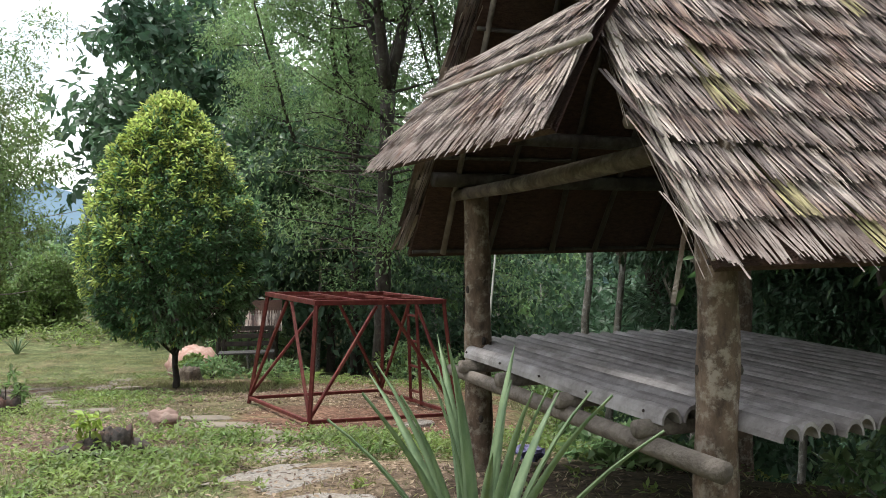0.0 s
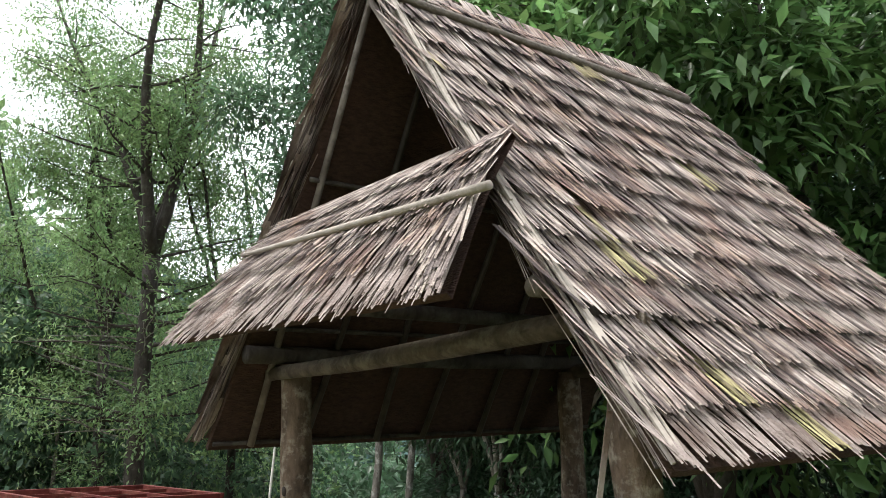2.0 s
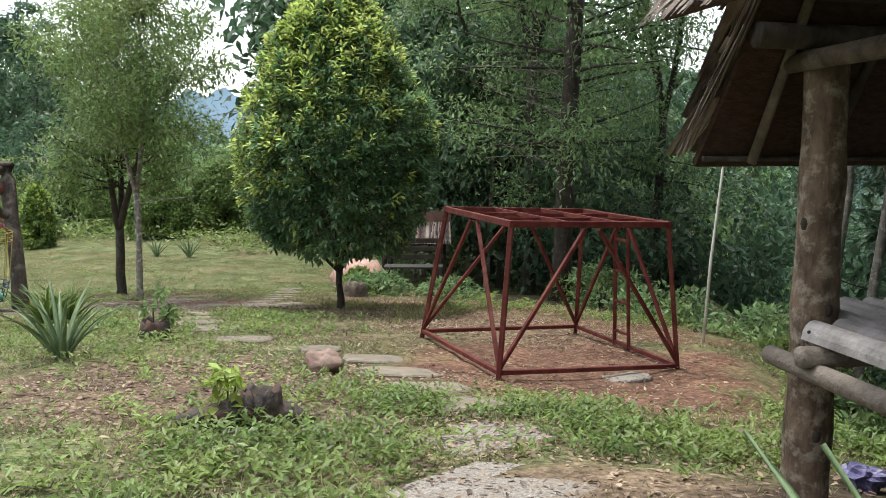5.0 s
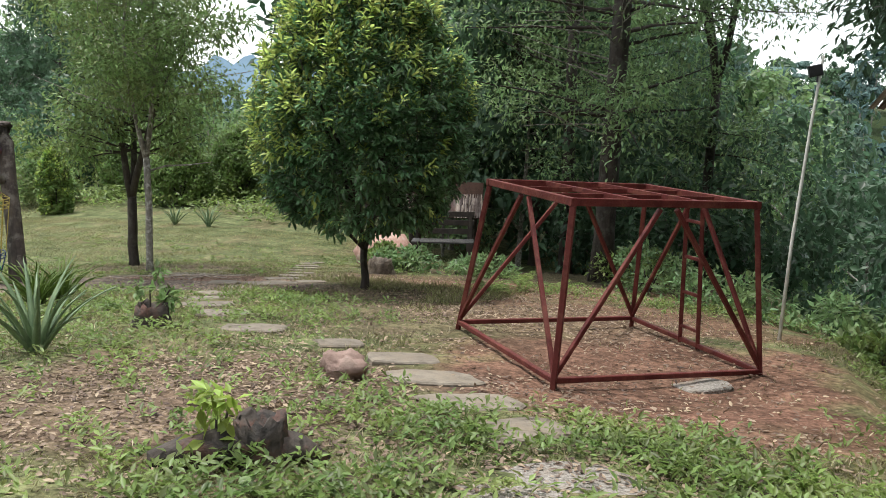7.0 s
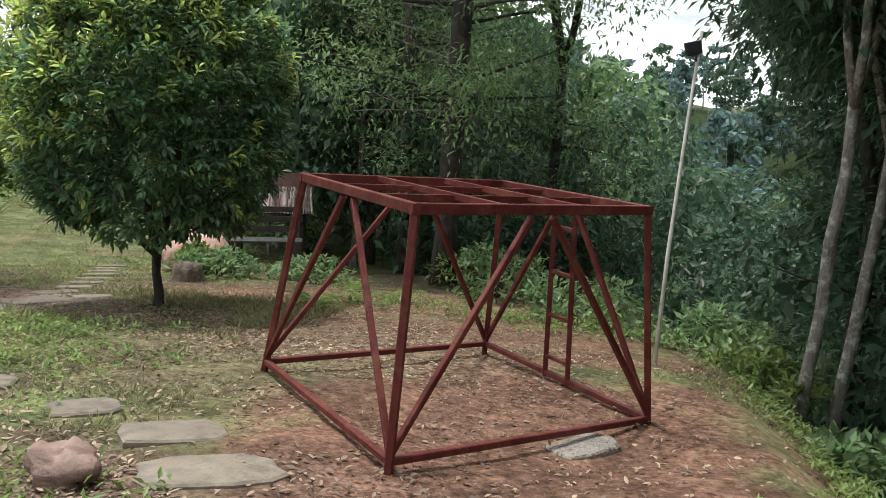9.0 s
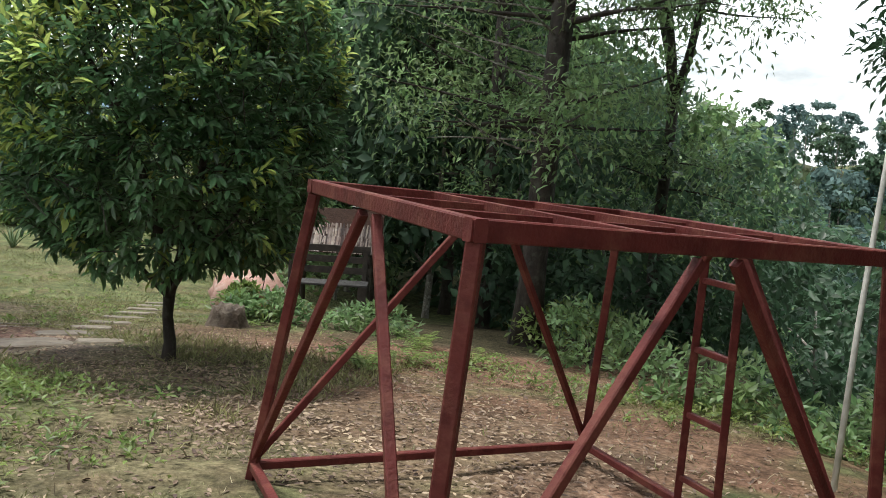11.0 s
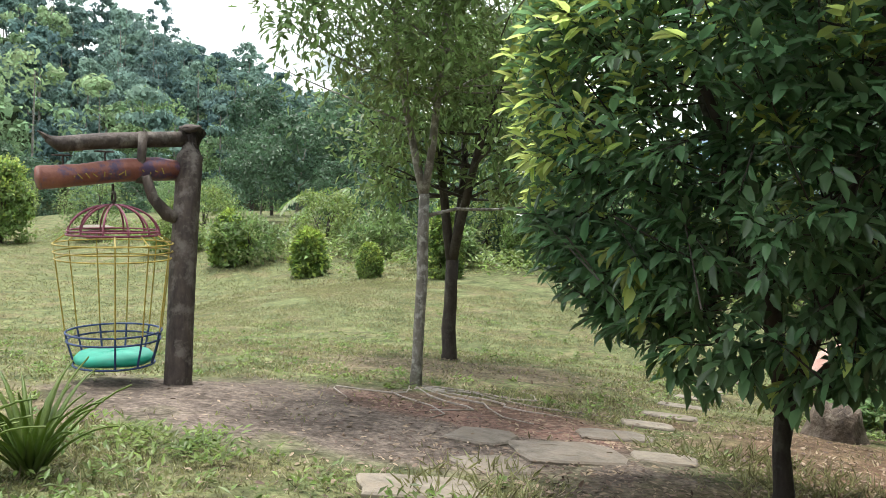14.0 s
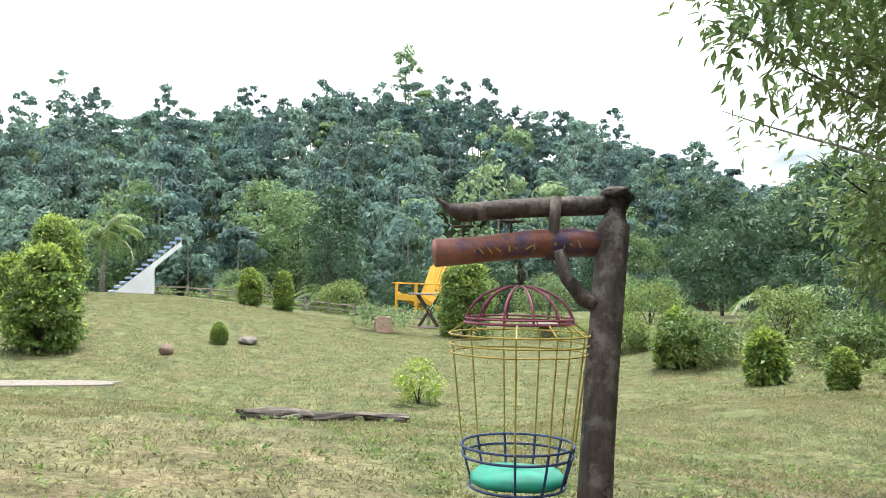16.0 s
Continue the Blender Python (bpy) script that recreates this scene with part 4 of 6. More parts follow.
def slim_tree(name, label, at, height, seed, trunk_r, spread, leaf, mat, low, bark, forks=3, fork_h=1.9, per=55, clumps=90, lean=(0, 0), clump_r=0.42, low_limbs=0, dead=False):
    rng = np.random.default_rng(seed)
    x, y = at
    t = thing(name, label, "tree", (x, y, gz(x, y) - 0.05))
    rs = random.Random(seed)
    base = [Vector((lean[0] * i / 5 + rs.uniform(-0.02, 0.02), lean[1] * i / 5 + rs.uniform(-0.02, 0.02), -0.15 + (fork_h + 0.15) * i / 5)) for i in range(6)]
    shapes = [tube(base, [trunk_r * (1.35 if i == 0 else 1 - 0.03 * i) for i in range(6)], 12, 0.08, seed)]
    tips = []
    for k in range(forks):
        a = 2 * math.pi * k / forks + rs.uniform(-0.5, 0.5)
        p, r = limb(base[-1] - Vector((0, 0, 0.06 * k)), (math.cos(a) * 0.24, math.sin(a) * 0.24, 1), height - fork_h - rs.random(), trunk_r * 0.72, trunk_r * 0.12, seed + k, 0.12, 9, 0.08)
        shapes.append(tube(p, r, 8, 0.06, k))
        for j in range(2, len(p)):
            tips.append(p[j])
            for m in range(3):
                b = rs.uniform(0, 6.28)
                q, rr = limb(p[j], (math.cos(b), math.sin(b), rs.uniform(-0.1, 0.5)), spread * rs.uniform(0.45, 1.0) * (1 - 0.35 * j / len(p)), r[j] * 0.4, 0.004, seed * 7 + k * 31 + j * 3 + m, 0.2, 5)
                shapes.append(tube(q, rr, 5))
                tips += q[2:]
    for k in range(low_limbs):
        f = rs.uniform(0.42, 1.0)
        b = rs.uniform(0, 6.28)
        o = base[0].lerp(base[-1], f)
        q, rr = limb(o, (math.cos(b), math.sin(b), rs.uniform(-0.15, 0.35)), spread * rs.uniform(0.6, 1.0), trunk_r * 0.2, 0.005, seed * 13 + k, 0.16, 6)
        shapes.append(tube(q, rr, 5))
        tips += q[2:]
    part("trunk", merged(*shapes), bark, t, "", True)
    for k in range(11 if dead else 0):
        b = radians(rs.uniform(150, 300))
        o = base[0].lerp(base[-1], rs.uniform(0.4, 0.85))
        q, rr = limb(o, (math.cos(b), math.sin(b), rs.uniform(-0.05, 0.45)), rs.uniform(1.4, 2.6), 0.02, 0.005, seed * 17 + k, 0.13, 8)
        q2, r2 = limb(q[4], (math.cos(b + 0.6), math.sin(b + 0.6), 0.5), 0.9, 0.01, 0.003, seed * 19 + k, 0.15, 5)
        part("dead_branch", merged(tube(q, rr, 5), tube(q2, r2, 5)), M_BARK, t, "bare pale dead branch" if k == 0 else "")
    tips = np.array([tuple(v) for v in tips if v.z > low])
    pick = tips[rng.integers(0, len(tips), clumps)] + rng.normal(size=(clumps, 3)) * 0.12
    part("crown", fast_mesh("crown", *crown_leaves(rng, pick, np.full(clumps, clump_r) * (0.7 + 0.6 * rng.random(clumps)), per, leaf, leaf * 0.36, 0.55, 0.75, clumps < 200 or leaf > 0.22)), mat, t)
    return t


slim_tree("forked_tree", "slim pale-barked young tree forking above head height", (-10.05, 15.48), 6.4, 21, 0.062, 2.5, 0.098, M_TREE, 1.6, M_BARK, 2, 2.0, 72, 240, (-0.05, 0.12), 0.4)
forked = bpy.data.objects["forked_tree"]
part("bare_branch", tube([(-0.04, 0.12, 1.78), (0.14, 0.36, 1.86), (0.3, 0.7, 1.86), (0.5, 1.15, 1.9)], [0.02, 0.017, 0.013, 0.007], 7, 0.06, 3), M_BARK, forked, "bare side branch at the fork", True)
slim_tree("rough_tree", "rough-barked tree with lichen and an airy crown", (-12.6, 18.0), 6.8, 22, 0.105, 2.0, 0.125, M_TREE, 1.6, M_DARKBARK, 3, 1.5, 85, 140)
slim_tree("tall_shade_tree", "tall dark-trunked shade tree with fine drooping twigs", (-3.4, 20.5), 15.5, 23, 0.20, 3.1, 0.125, M_DARK, 1.9, M_DARKBARK, 4, 6.8, 84, 400, (0.3, 0.0), 0.64, 26, True)
slim_tree("tall_shade_tree", "tall dark-trunked shade tree with fine drooping twigs", (-4.9, 24.0), 13.5, 24, 0.15, 2.9, 0.125, M_DARK, 1.6, M_DARKBARK, 4, 6.0, 105, 310, (0.0, 0.0), 0.6, 18)
slim_tree("tall_shade_tree", "tall dark-trunked shade tree with fine drooping twigs", (-6.4, 26.5), 13.0, 25, 0.13, 2.6, 0.125, M_DARK, 1.2, M_DARKBARK, 4, 2.6, 105, 320, (0.1, 0.0), 0.6)
slim_tree("tall_shade_tree", "slender leafy tree at the edge of the valley", (-1.75, 23.5), 12.5, 27, 0.11, 1.7, 0.125, M_DARK, 1.5, M_DARKBARK, 3, 4.5, 75, 220, (0.1, 0.0), 0.55, 10)
for i, (x, y) in enumerate(((6.2, 12.2), (8.6, 8.4), (9.8, 13.5), (7.6, 16.5))):
    slim_tree("backing_tree", "tall leafy dark tree behind the hut", (x, y), 13.5, 29 + i, 0.17, 3.0, 0.17, M_FOREST, 3.0, M_DARKBARK, 3, 4.6, 100, 230, (0, 0), 0.75)
slim_tree("mango_tree", "leafy dark tree with long leaves over the hut roof", (4.4, 9.6), 9.6, 26, 0.17, 3.0, 0.19, M_MANGO, 4.1, M_DARKBARK, 5, 4.0, 95, 360, (-0.2, -0.2), 0.55)


for i, (x, y) in enumerate(((2.5, 17.4), (3.6, 20.5), (4.9, 24.5), (3.5, 15.6), (6.4, 22.0))):
    slim_tree("slope_tree", "tall dark leafy tree on the valley slope", (x, y), 14.0, 61 + i, 0.13, 1.8, 0.2, M_FOREST, 1.6, M_DARKBARK, 4, 3.4, 70, 300, (0.2, 0.0), 0.7, 8)


def near_trunk_tree(at, seed, lean):
    return slim_tree("valley_tree", "lichen-barked leaning tree on the valley slope", at, 9.0, seed, 0.062, 1.6, 0.14, M_FOREST, 2.2, M_BARK, 3, 3.0, 110, 200, lean, 0.6)


for i, (x, y, lx) in enumerate(((1.2, 13.9, 0.22), (1.62, 14.4, 0.28), (2.4, 15.3, 0.4), (2.7, 13.5, 0.3), (3.3, 14.9, 0.3), (4.2, 13.6, 0.2), (5.6, 12.6, -0.2), (7.5, 9.0, 0.1), (8.2, 12.0, 0.2))):
    near_trunk_tree((x, y), 40 + i, (lx, 0.1))


# broad forest trees: a few forms, set out over the slopes around
def forest_form(seed, height, spread, mat, leaf, n_clump, per, low=0.25, conic=False):
    rng = np.random.default_rng(seed)
    t = thing("forest_tree", "broad green forest tree on the wooded slope", "tree", (0, 0, 0), "trees of the surrounding forest")
    rs = random.Random(seed)
    shapes = []
    p, r = limb((0, 0, -0.6), (0, 0, 1), height * 0.8, 0.03 * height * 0.5, 0.03, seed, 0.06, 7, 0.1)
    shapes.append(tube(p, r, 8, 0.06, seed))
    for k in range(6):
        a = rs.uniform(0, 6.28)
        q, rr = limb(p[2 + k % 5], (math.cos(a), math.sin(a), 0.6), spread * 0.75, 0.06, 0.01, seed + k, 0.15, 5)
        shapes.append(tube(q, rr, 5))
    part("trunk", merged(*shapes), M_BARK if seed % 2 else M_DARKBARK, t, "", True)
    c, h = egg_clumps(rng, n_clump, spread, height * low, height, 0.35 if conic else 0.55, 0.55)
    rad = spread * (0.26 + 0.16 * rng.random(n_clump))
    shell = shell_crown(rng, c, rad, int(per * 0.75), leaf, leaf * 0.55)
    part("crown", fast_mesh("crown", *stack(shell, crown_leaves(rng, c, rad, int(per * 0.35), leaf, leaf * 0.45, 0.4, 0.25))), mat, t)
    return t


rs = random.Random(77)
FORMS = [forest_form(101, 9.5, 2.9, M_FOREST, 0.42, 60, 46), forest_form(102, 12.0, 3.3, M_DARK, 0.44, 66, 46, 0.3), forest_form(103, 7.0, 2.6, M_FOREST, 0.36, 50, 50, 0.08),
         forest_form(104, 14.0, 2.6, M_FOREST, 0.42, 60, 46, 0.3, True), forest_form(105, 5.0, 2.3, M_DARK, 0.30, 46, 50, 0.03)]
first_spots = ((-14.5, 37.0, 1, 1.25), (6.5, 20.0, 2, 0.8), (-8.5, 31.0, 0, 1.0), (-44.0, 47.0, 3, 0.9), (-24.0, 36.0, 4, 1.0))
for form, (x, y, k, sc) in zip([FORMS[k] for _, _, k, _ in first_spots], first_spots):
    form.matrix_basis = pose(x, y, gz(x, y) - 0.2, 0, 0, 40 * k) @ Matrix.Scale(sc, 4)


HEIGHTS = (9.5, 12.0, 7.0, 14.0, 5.0)


def forest_copy(k, x, y, sc):
    if x < -12 and y > 24:
        sc = max(min(sc, (1.8 + 0.12 * math.hypot(x, y - 4) - gz(x, y)) / HEIGHTS[k]), 0.3)
    if 117 < math.degrees(math.atan2(y - 5, x + 0.5)) < 130:
        sc = max(min(sc, (1.4 + 0.02 * math.hypot(x, y - 5) - gz(x, y)) / HEIGHTS[k]), 0.22)      # gap with the far ridge
    if x > -6 and y > 12:
        ratio = (x + 0.8) / max(y - 6.5, 1)      # open view down the valley: only low trees there
        if -0.2 < ratio < 0.19:
            far = math.hypot(x + 0.8, y - 6.5)
            allow = 1.5 + far * (0.075 if ratio < 0.1 else 0.3)
            sc = max(min(sc, (allow - gz(x, y)) / HEIGHTS[k]), 0.3)
    o = copy_thing(FORMS[k], pose(0, 0, 0))
    o.matrix_basis = pose(x, y, gz(x, y) - 0.2, 0, 0, rs.uniform(0, 360)) @ Matrix.Diagonal((sc * rs.uniform(0.9, 1.1), sc * rs.uniform(0.9, 1.1), sc * rs.uniform(0.85, 1.15), 1))


placed = [(x, y) for x, y, _, _ in first_spots]


def scatter(n, x0, x1, y0, y1, gap, kinds, lo, hi, keep=lambda x, y: True):
    made, tries = 0, 0
    while made < n and tries < n * 40:
        tries += 1
        x, y = rs.uniform(x0, x1), rs.uniform(y0, y1)
        if not keep(x, y) or any((x - a) ** 2 + (y - b) ** 2 < gap * gap for a, b in placed):
            continue
        placed.append((x, y))
        forest_copy(rs.choice(kinds), x, y, rs.uniform(lo, hi))
        made += 1


for i, (x, y, k, sc) in enumerate(((-6.0, 29.5, 2, 1.0), (-9.4, 28.0, 2, 0.8), (-3.4, 30.5, 0, 1.0), (-11.6, 32.0, 0, 1.0), (-8.0, 34.5, 1, 1.0), (-5.2, 33.0, 2, 1.1), (-2.0, 28.0, 4, 0.8), (-8.6, 25.4, 4, 0.55), (-4.0, 27.5, 4, 0.6), (-6.5, 25.4, 0, 0.7), (-4.2, 24.6, 2, 0.6), (-2.3, 23.2, 2, 0.6), (-8.9, 26.8, 0, 0.7), (-0.8, 25.0, 2, 0.5))):
    placed.append((x, y))
    forest_copy(k, x, y, sc)
for x, y, k, sc in ((-13.6, 31.0, 3, 0.98), (-15.6, 35.0, 0, 1.35)):
    placed.append((x, y))
    copy_thing(FORMS[k], pose(0, 0, 0)).matrix_basis = pose(x, y, gz(x, y) - 0.2, 0, 0, 75) @ Matrix.Scale(sc, 4)
# valley to the east, from low bushes by the edge to tall trees beyond
scatter(26, 2.6, 14, 9.5, 30, 2.2, (2, 0, 2, 4), 0.5, 0.85, lambda x, y: x > 4.6 - 0.1 * (y - 10) and math.hypot(x - 3.5, y - 7.5) > 4.0)
scatter(60, 9, 48, -14, 64, 4.2, (0, 1, 2, 3, 2), 0.8, 1.25)
# edge of the wood to the north
scatter(34, -12, 8, 26, 60, 3.4, (0, 1, 2, 2, 4), 0.7, 1.15, lambda x, y: x > -11 + 0.2 * (y - 26))
scatter(46, -75, -14, 42, 85, 4.6, (0, 1, 2, 3, 2), 0.8, 1.3)
scatter(7, -40, -18, 33, 43, 4.5, (4, 2), 0.5, 0.8)
# below the lawn to the west
scatter(46, -118, -84, -70, 60, 5.2, (0, 2, 3, 1, 2), 0.75, 1.25)
scatter(22, -84, -36, 36, 62, 5.0, (2, 4, 0, 4), 0.5, 0.95)
# behind the walker
scatter(26, -45, 40, -46, -14, 6.5, (0, 1, 2), 1.0, 1.4)


# far woods: crowns of rounded clumps on tall stems, in three haze-tinted greens
def far_tree(rng, x, y, h, r, kind):
    z = gz(x, y)
    if kind == "tall":
        n = rng.integers(14, 22)
        c, _ = egg_clumps(rng, n, r * 0.75, h * 0.45, h, 0.45, 0.8)
        rad = r * (0.13 + 0.16 * rng.random(n))
    elif kind == "layered":
        n = 22
        lv = rng.integers(0, 4, n)
        a = rng.random(n) * 6.28
        rr = r * (1.0 - 0.2 * lv) * np.sqrt(rng.random(n))
        c = np.c_[rr * np.cos(a), rr * np.sin(a), h * (0.4 + 0.18 * lv) + rng.normal(size=n) * 0.2]
        rad = r * (0.2 + 0.13 * rng.random(n))
    else:
        n = rng.integers(20, 30)
        c, _ = egg_clumps(rng, n, r, h * 0.2, h, 0.5, 0.5)
        rad = r * (0.16 + 0.18 * rng.random(n))
    lean = rng.normal(size=2) * 0.03 * h
    stem = [Vector((x, y, z - 0.5)), Vector((x + lean[0] * 0.5, y + lean[1] * 0.5, z + h * 0.5)), Vector((x + lean[0], y + lean[1], z + h * 0.92))]
    c = c + np.array([x, y, z])
    return c, rad, 0.5 if kind == "layered" else 0.82, tube(stem, [0.17, 0.13, 0.05], 5)


def far_woods(spots, seed, per, leaf, mats, shares):
    rng = np.random.default_rng(seed)
    packs, stems = [[] for _ in mats], []
    for x, y, h, r, kind in spots:
        c, rad, squash, stem = far_tree(rng, x, y, h, r, kind)
        k = int(np.searchsorted(np.cumsum(shares), rng.random()))
        packs[k].append(shell_crown(rng, c, rad, per, leaf, leaf * 0.55, squash, 0.8))
        stems.append(stem)
    for mat, pack in zip(mats, packs):
        if pack:
            tagged(part("far_woods", fast_mesh("far_woods", *stack(*pack)), mat), "dense green forest covering the far hillsides", "forest", kind="stuff")
    tagged(part("far_trunks", plain_mesh("far_trunks", *merged(*stems)), M_BARK), "pale straight trunks in the far forest", "forest", kind="stuff")


def pick_kind():
    return rs.choices(("round", "tall", "layered"), (0.62, 0.2, 0.18))[0]


spots = []
while len(spots) < 520:
    x, y = rs.uniform(-235, -100), rs.uniform(-60, 140)
    if math.hypot(x + 5, y - 11) > 95:
        kind = pick_kind()
        tallest = 1.35 if kind == "tall" else 1.0
        spots.append((x, y, rs.uniform(8, 15) * tallest * (1.35 if rs.random() < 0.05 else 1), rs.uniform(2.6, 5.4), kind))
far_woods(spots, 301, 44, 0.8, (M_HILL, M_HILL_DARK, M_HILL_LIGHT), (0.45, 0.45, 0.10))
spots = []
while len(spots) < 330:
    a, d = radians(rs.uniform(22, 118)), rs.uniform(62, 215)
    x, y = 5 + d * math.cos(a), 10 + d * math.sin(a)
    spots.append((x, y, rs.uniform(9, 16), rs.uniform(3.4, 5.5), pick_kind()))
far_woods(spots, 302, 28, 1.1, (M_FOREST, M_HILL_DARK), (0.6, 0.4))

# far ridge in the distance, its haze put into the blue colour
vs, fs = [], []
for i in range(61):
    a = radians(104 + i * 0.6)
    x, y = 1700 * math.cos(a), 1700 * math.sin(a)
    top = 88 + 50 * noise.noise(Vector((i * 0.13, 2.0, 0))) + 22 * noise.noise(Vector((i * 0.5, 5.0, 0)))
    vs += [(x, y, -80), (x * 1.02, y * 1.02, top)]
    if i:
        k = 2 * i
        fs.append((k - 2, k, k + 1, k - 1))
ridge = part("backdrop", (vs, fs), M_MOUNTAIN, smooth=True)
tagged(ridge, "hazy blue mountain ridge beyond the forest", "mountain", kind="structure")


# ---- swing ----
swing = thing("birdcage_swing", "painted rod birdcage swing hung from a tree-trunk post", "swing")
SX, SY = -10.71, 12.69
gp = gz(-10.42, 13.16)
post_pts = [(-10.38, 13.12, gp - 0.2), (-10.40, 13.14, gp + 0.05), (-10.45, 13.17, gp + 0.5), (-10.55, 13.24, gp + 1.0), (-10.68, 13.32, gp + 1.5), (-10.80, 13.40, 1.30), (-10.86, 13.45, 1.53)]
trunk_post = part("trunk_post", tube(post_pts, [0.15, 0.125, 0.115, 0.115, 0.11, 0.12, 0.125], 16, 0.06, 5), M_SWING, swing, "dark bent tree-trunk post", True)
part("bark_cap", lump((-10.87, 13.44, 1.55), (0.135, 0.12, 0.045), 4, 14, 0.5), M_SWING, trunk_post, "", True)
part("fork", tube([(-10.68, 13.30, 0.72), (-10.66, 13.14, 0.78), (-10.68, 13.02, 0.92), (-10.70, 12.96, 1.12)], [0.06, 0.06, 0.05, 0.045], 10, 0.06, 6), M_SWING, swing, "curved branch brace", True)
part("beam", tube([(-10.88, 13.5, 1.47), (-10.83, 13.05, 1.44), (-10.76, 12.6, 1.40), (-10.70, 12.25, 1.36), (-10.69, 12.15, 1.40)], [0.075, 0.075, 0.07, 0.065, 0.03], 12, 0.08, 7), M_SWING, swing, "grey branch beam with a broken end", True)
part("splinter", tube([(-10.69, 12.2, 1.38), (-10.68, 12.08, 1.46)], [0.04, 0.006], 6), M_SWING, swing)
part("hanger", tube([(-10.72, 12.92, 1.05), (-10.73, 12.95, 1.5)], 0.04, 8, 0.08, 2), M_SWING, swing, "", True)
sign_log = part("sign_log", tube([(-10.82, 13.36, 1.17), (-10.79, 13.1, 1.18), (-10.75, 12.75, 1.16), (-10.70, 12.4, 1.11), (-10.66, 12.08, 1.08)], [0.085, 0.105, 0.1, 0.092, 0.098], 18, 0.03, 8), M_SIGN, swing, "red and blue painted log sign", True)
rg = random.Random(9)
for k in range(12):
    f = 0.18 + 0.055 * k + (0.09 if k > 7 else 0)
    y = 12.14 + f * 1.12
    x = -10.66 - 0.14 * f + 0.096
    z = 1.08 + 0.09 * f
    part("paint_stroke", bar((x, y, z - rg.uniform(-0.01, 0.025)), (x + 0.003, y + rg.uniform(-0.04, 0.05), z + rg.uniform(0.0, 0.035)), 0.009, 0.007), M_YELLOW, sign_log, "yellow painted stroke" if k == 0 else "")
for k, (y, z) in enumerate(((12.28, 1.36), (12.62, 1.405))):
    for j in range(6):
        part("chain_link", ring((-10.73, y, z - 0.09 + j * 0.0), 0.078, 0.007, 12) if j == 0 else tube([(-10.71, y + 0.006 * (j % 2), z - 0.05 - 0.04 * j), (-10.71, y - 0.006 * (j % 2), z - 0.09 - 0.04 * j)], 0.009, 6), M_IRON, swing)
cage = part("cage_dome", ring((SX, SY, 0.61), 0.38, 0.011), M_MAROON, swing, "maroon rod dome")
for k in range(12):
    a = 2 * math.pi * k / 12
    c, s = math.cos(a), math.sin(a)
    pts = [(SX + 0.38 * math.sin(w) * c, SY + 0.38 * math.sin(w) * s, 0.61 + 0.255 * math.cos(w)) for w in [i * math.pi / 16 for i in range(9)]]
    part("dome_rod", tube(pts, 0.009, 6), M_MAROON, cage)
part("dome_ring", ring((SX, SY, 0.64), 0.377, 0.008), M_MAROON, cage)
for rr, z in ((0.49, 0.53), (0.485, 0.46), (0.475, 0.40)):
    part("yellow_ring", ring((SX, SY, z), rr, 0.0068, 32), M_YELLOW, swing, "yellow rod ring")
for k in range(11):
    a = 2 * math.pi * (k + 0.5) / 11
    if 8 <= k <= 9:
        continue
    c, s = math.cos(a), math.sin(a)
    at = [(0.38, 0.61), (0.49, 0.53), (0.475, 0.40), (0.40, -0.235)]
    part("side_rod", tube([(SX + r * c, SY + r * s, z) for r, z in at], 0.0064, 6), M_YELLOW, swing, "yellow side rod" if k == 0 else "")
    part("lower_rod", tube([(SX + r * c, SY + r * s, z) for r, z in ((0.40, -0.235), (0.375, -0.35), (0.33, -0.51))], 0.009, 6), M_NAVY, swing, "navy lower rod" if k == 0 else "")
for rr, z in ((0.395, -0.235), (0.385, -0.305), (0.335, -0.515)):
    part("navy_ring", ring((SX, SY, z), rr, 0.009, 32), M_NAVY, swing, "navy rod ring")
prof = [(0.0, -0.505), (0.29, -0.505), (0.325, -0.485), (0.33, -0.455), (0.30, -0.425), (0.15, -0.41), (0.0, -0.407)]
vs, fs = [], []
for r, z in prof:
    for k in range(28):
        a = 2 * math.pi * k / 28
        vs.append((SX + r * math.cos(a), SY + r * math.sin(a), z + 0.006 * math.sin(3 * a + r * 9)))
for i in range(len(prof) - 1):
    for k in range(28):
        k2 = (k + 1) % 28
        fs.append((i * 28 + k, i * 28 + k2, (i + 1) * 28 + k2, (i + 1) * 28 + k))
part("seat_cushion", (vs, fs), M_SEAT, swing, "round green vinyl seat", True)
part("hook", tube([(SX + 0.045 * math.sin(a), SY, 0.93 - 0.045 * math.cos(a)) for a in [i * 0.5 for i in range(12)]], 0.011, 6), M_IRON, swing, "iron eye hook")
part("hook_shank", tube([(SX, SY, 0.855), (SX, SY, 0.90)], 0.016, 8), M_IRON, swing)
part("hook_shank", tube([(SX - 0.02, SY, 0.95), (SX - 0.02, SY, 1.04)], 0.012, 8), M_IRON, swing)

# ---- lamp pole ----
lamp = thing("lamp_pole", "thin leaning pale pole with a black lamp box", "pole")
zb = gz(-0.16, 13.46)
part("pole", tube([(-0.16, 13.46, zb - 0.2), (-0.10, 13.62, 0.5), (0.0, 13.86, 1.7), (0.075, 14.05, 2.44)], [0.02, 0.018, 0.016, 0.015], 10, 0.03, 2), M_POLE, lamp, "", True)
part("lamp_box", bar((-0.06, 13.98, 2.27), (0.07, 14.0, 2.30), 0.08, 0.12, (0, 0, 1)), M_BLACK, lamp, "black solar lamp box")
part("bracket", bar((0.03, 13.96, 2.17), (0.03, 13.99, 2.27), 0.02, 0.02), M_BLACK, lamp)
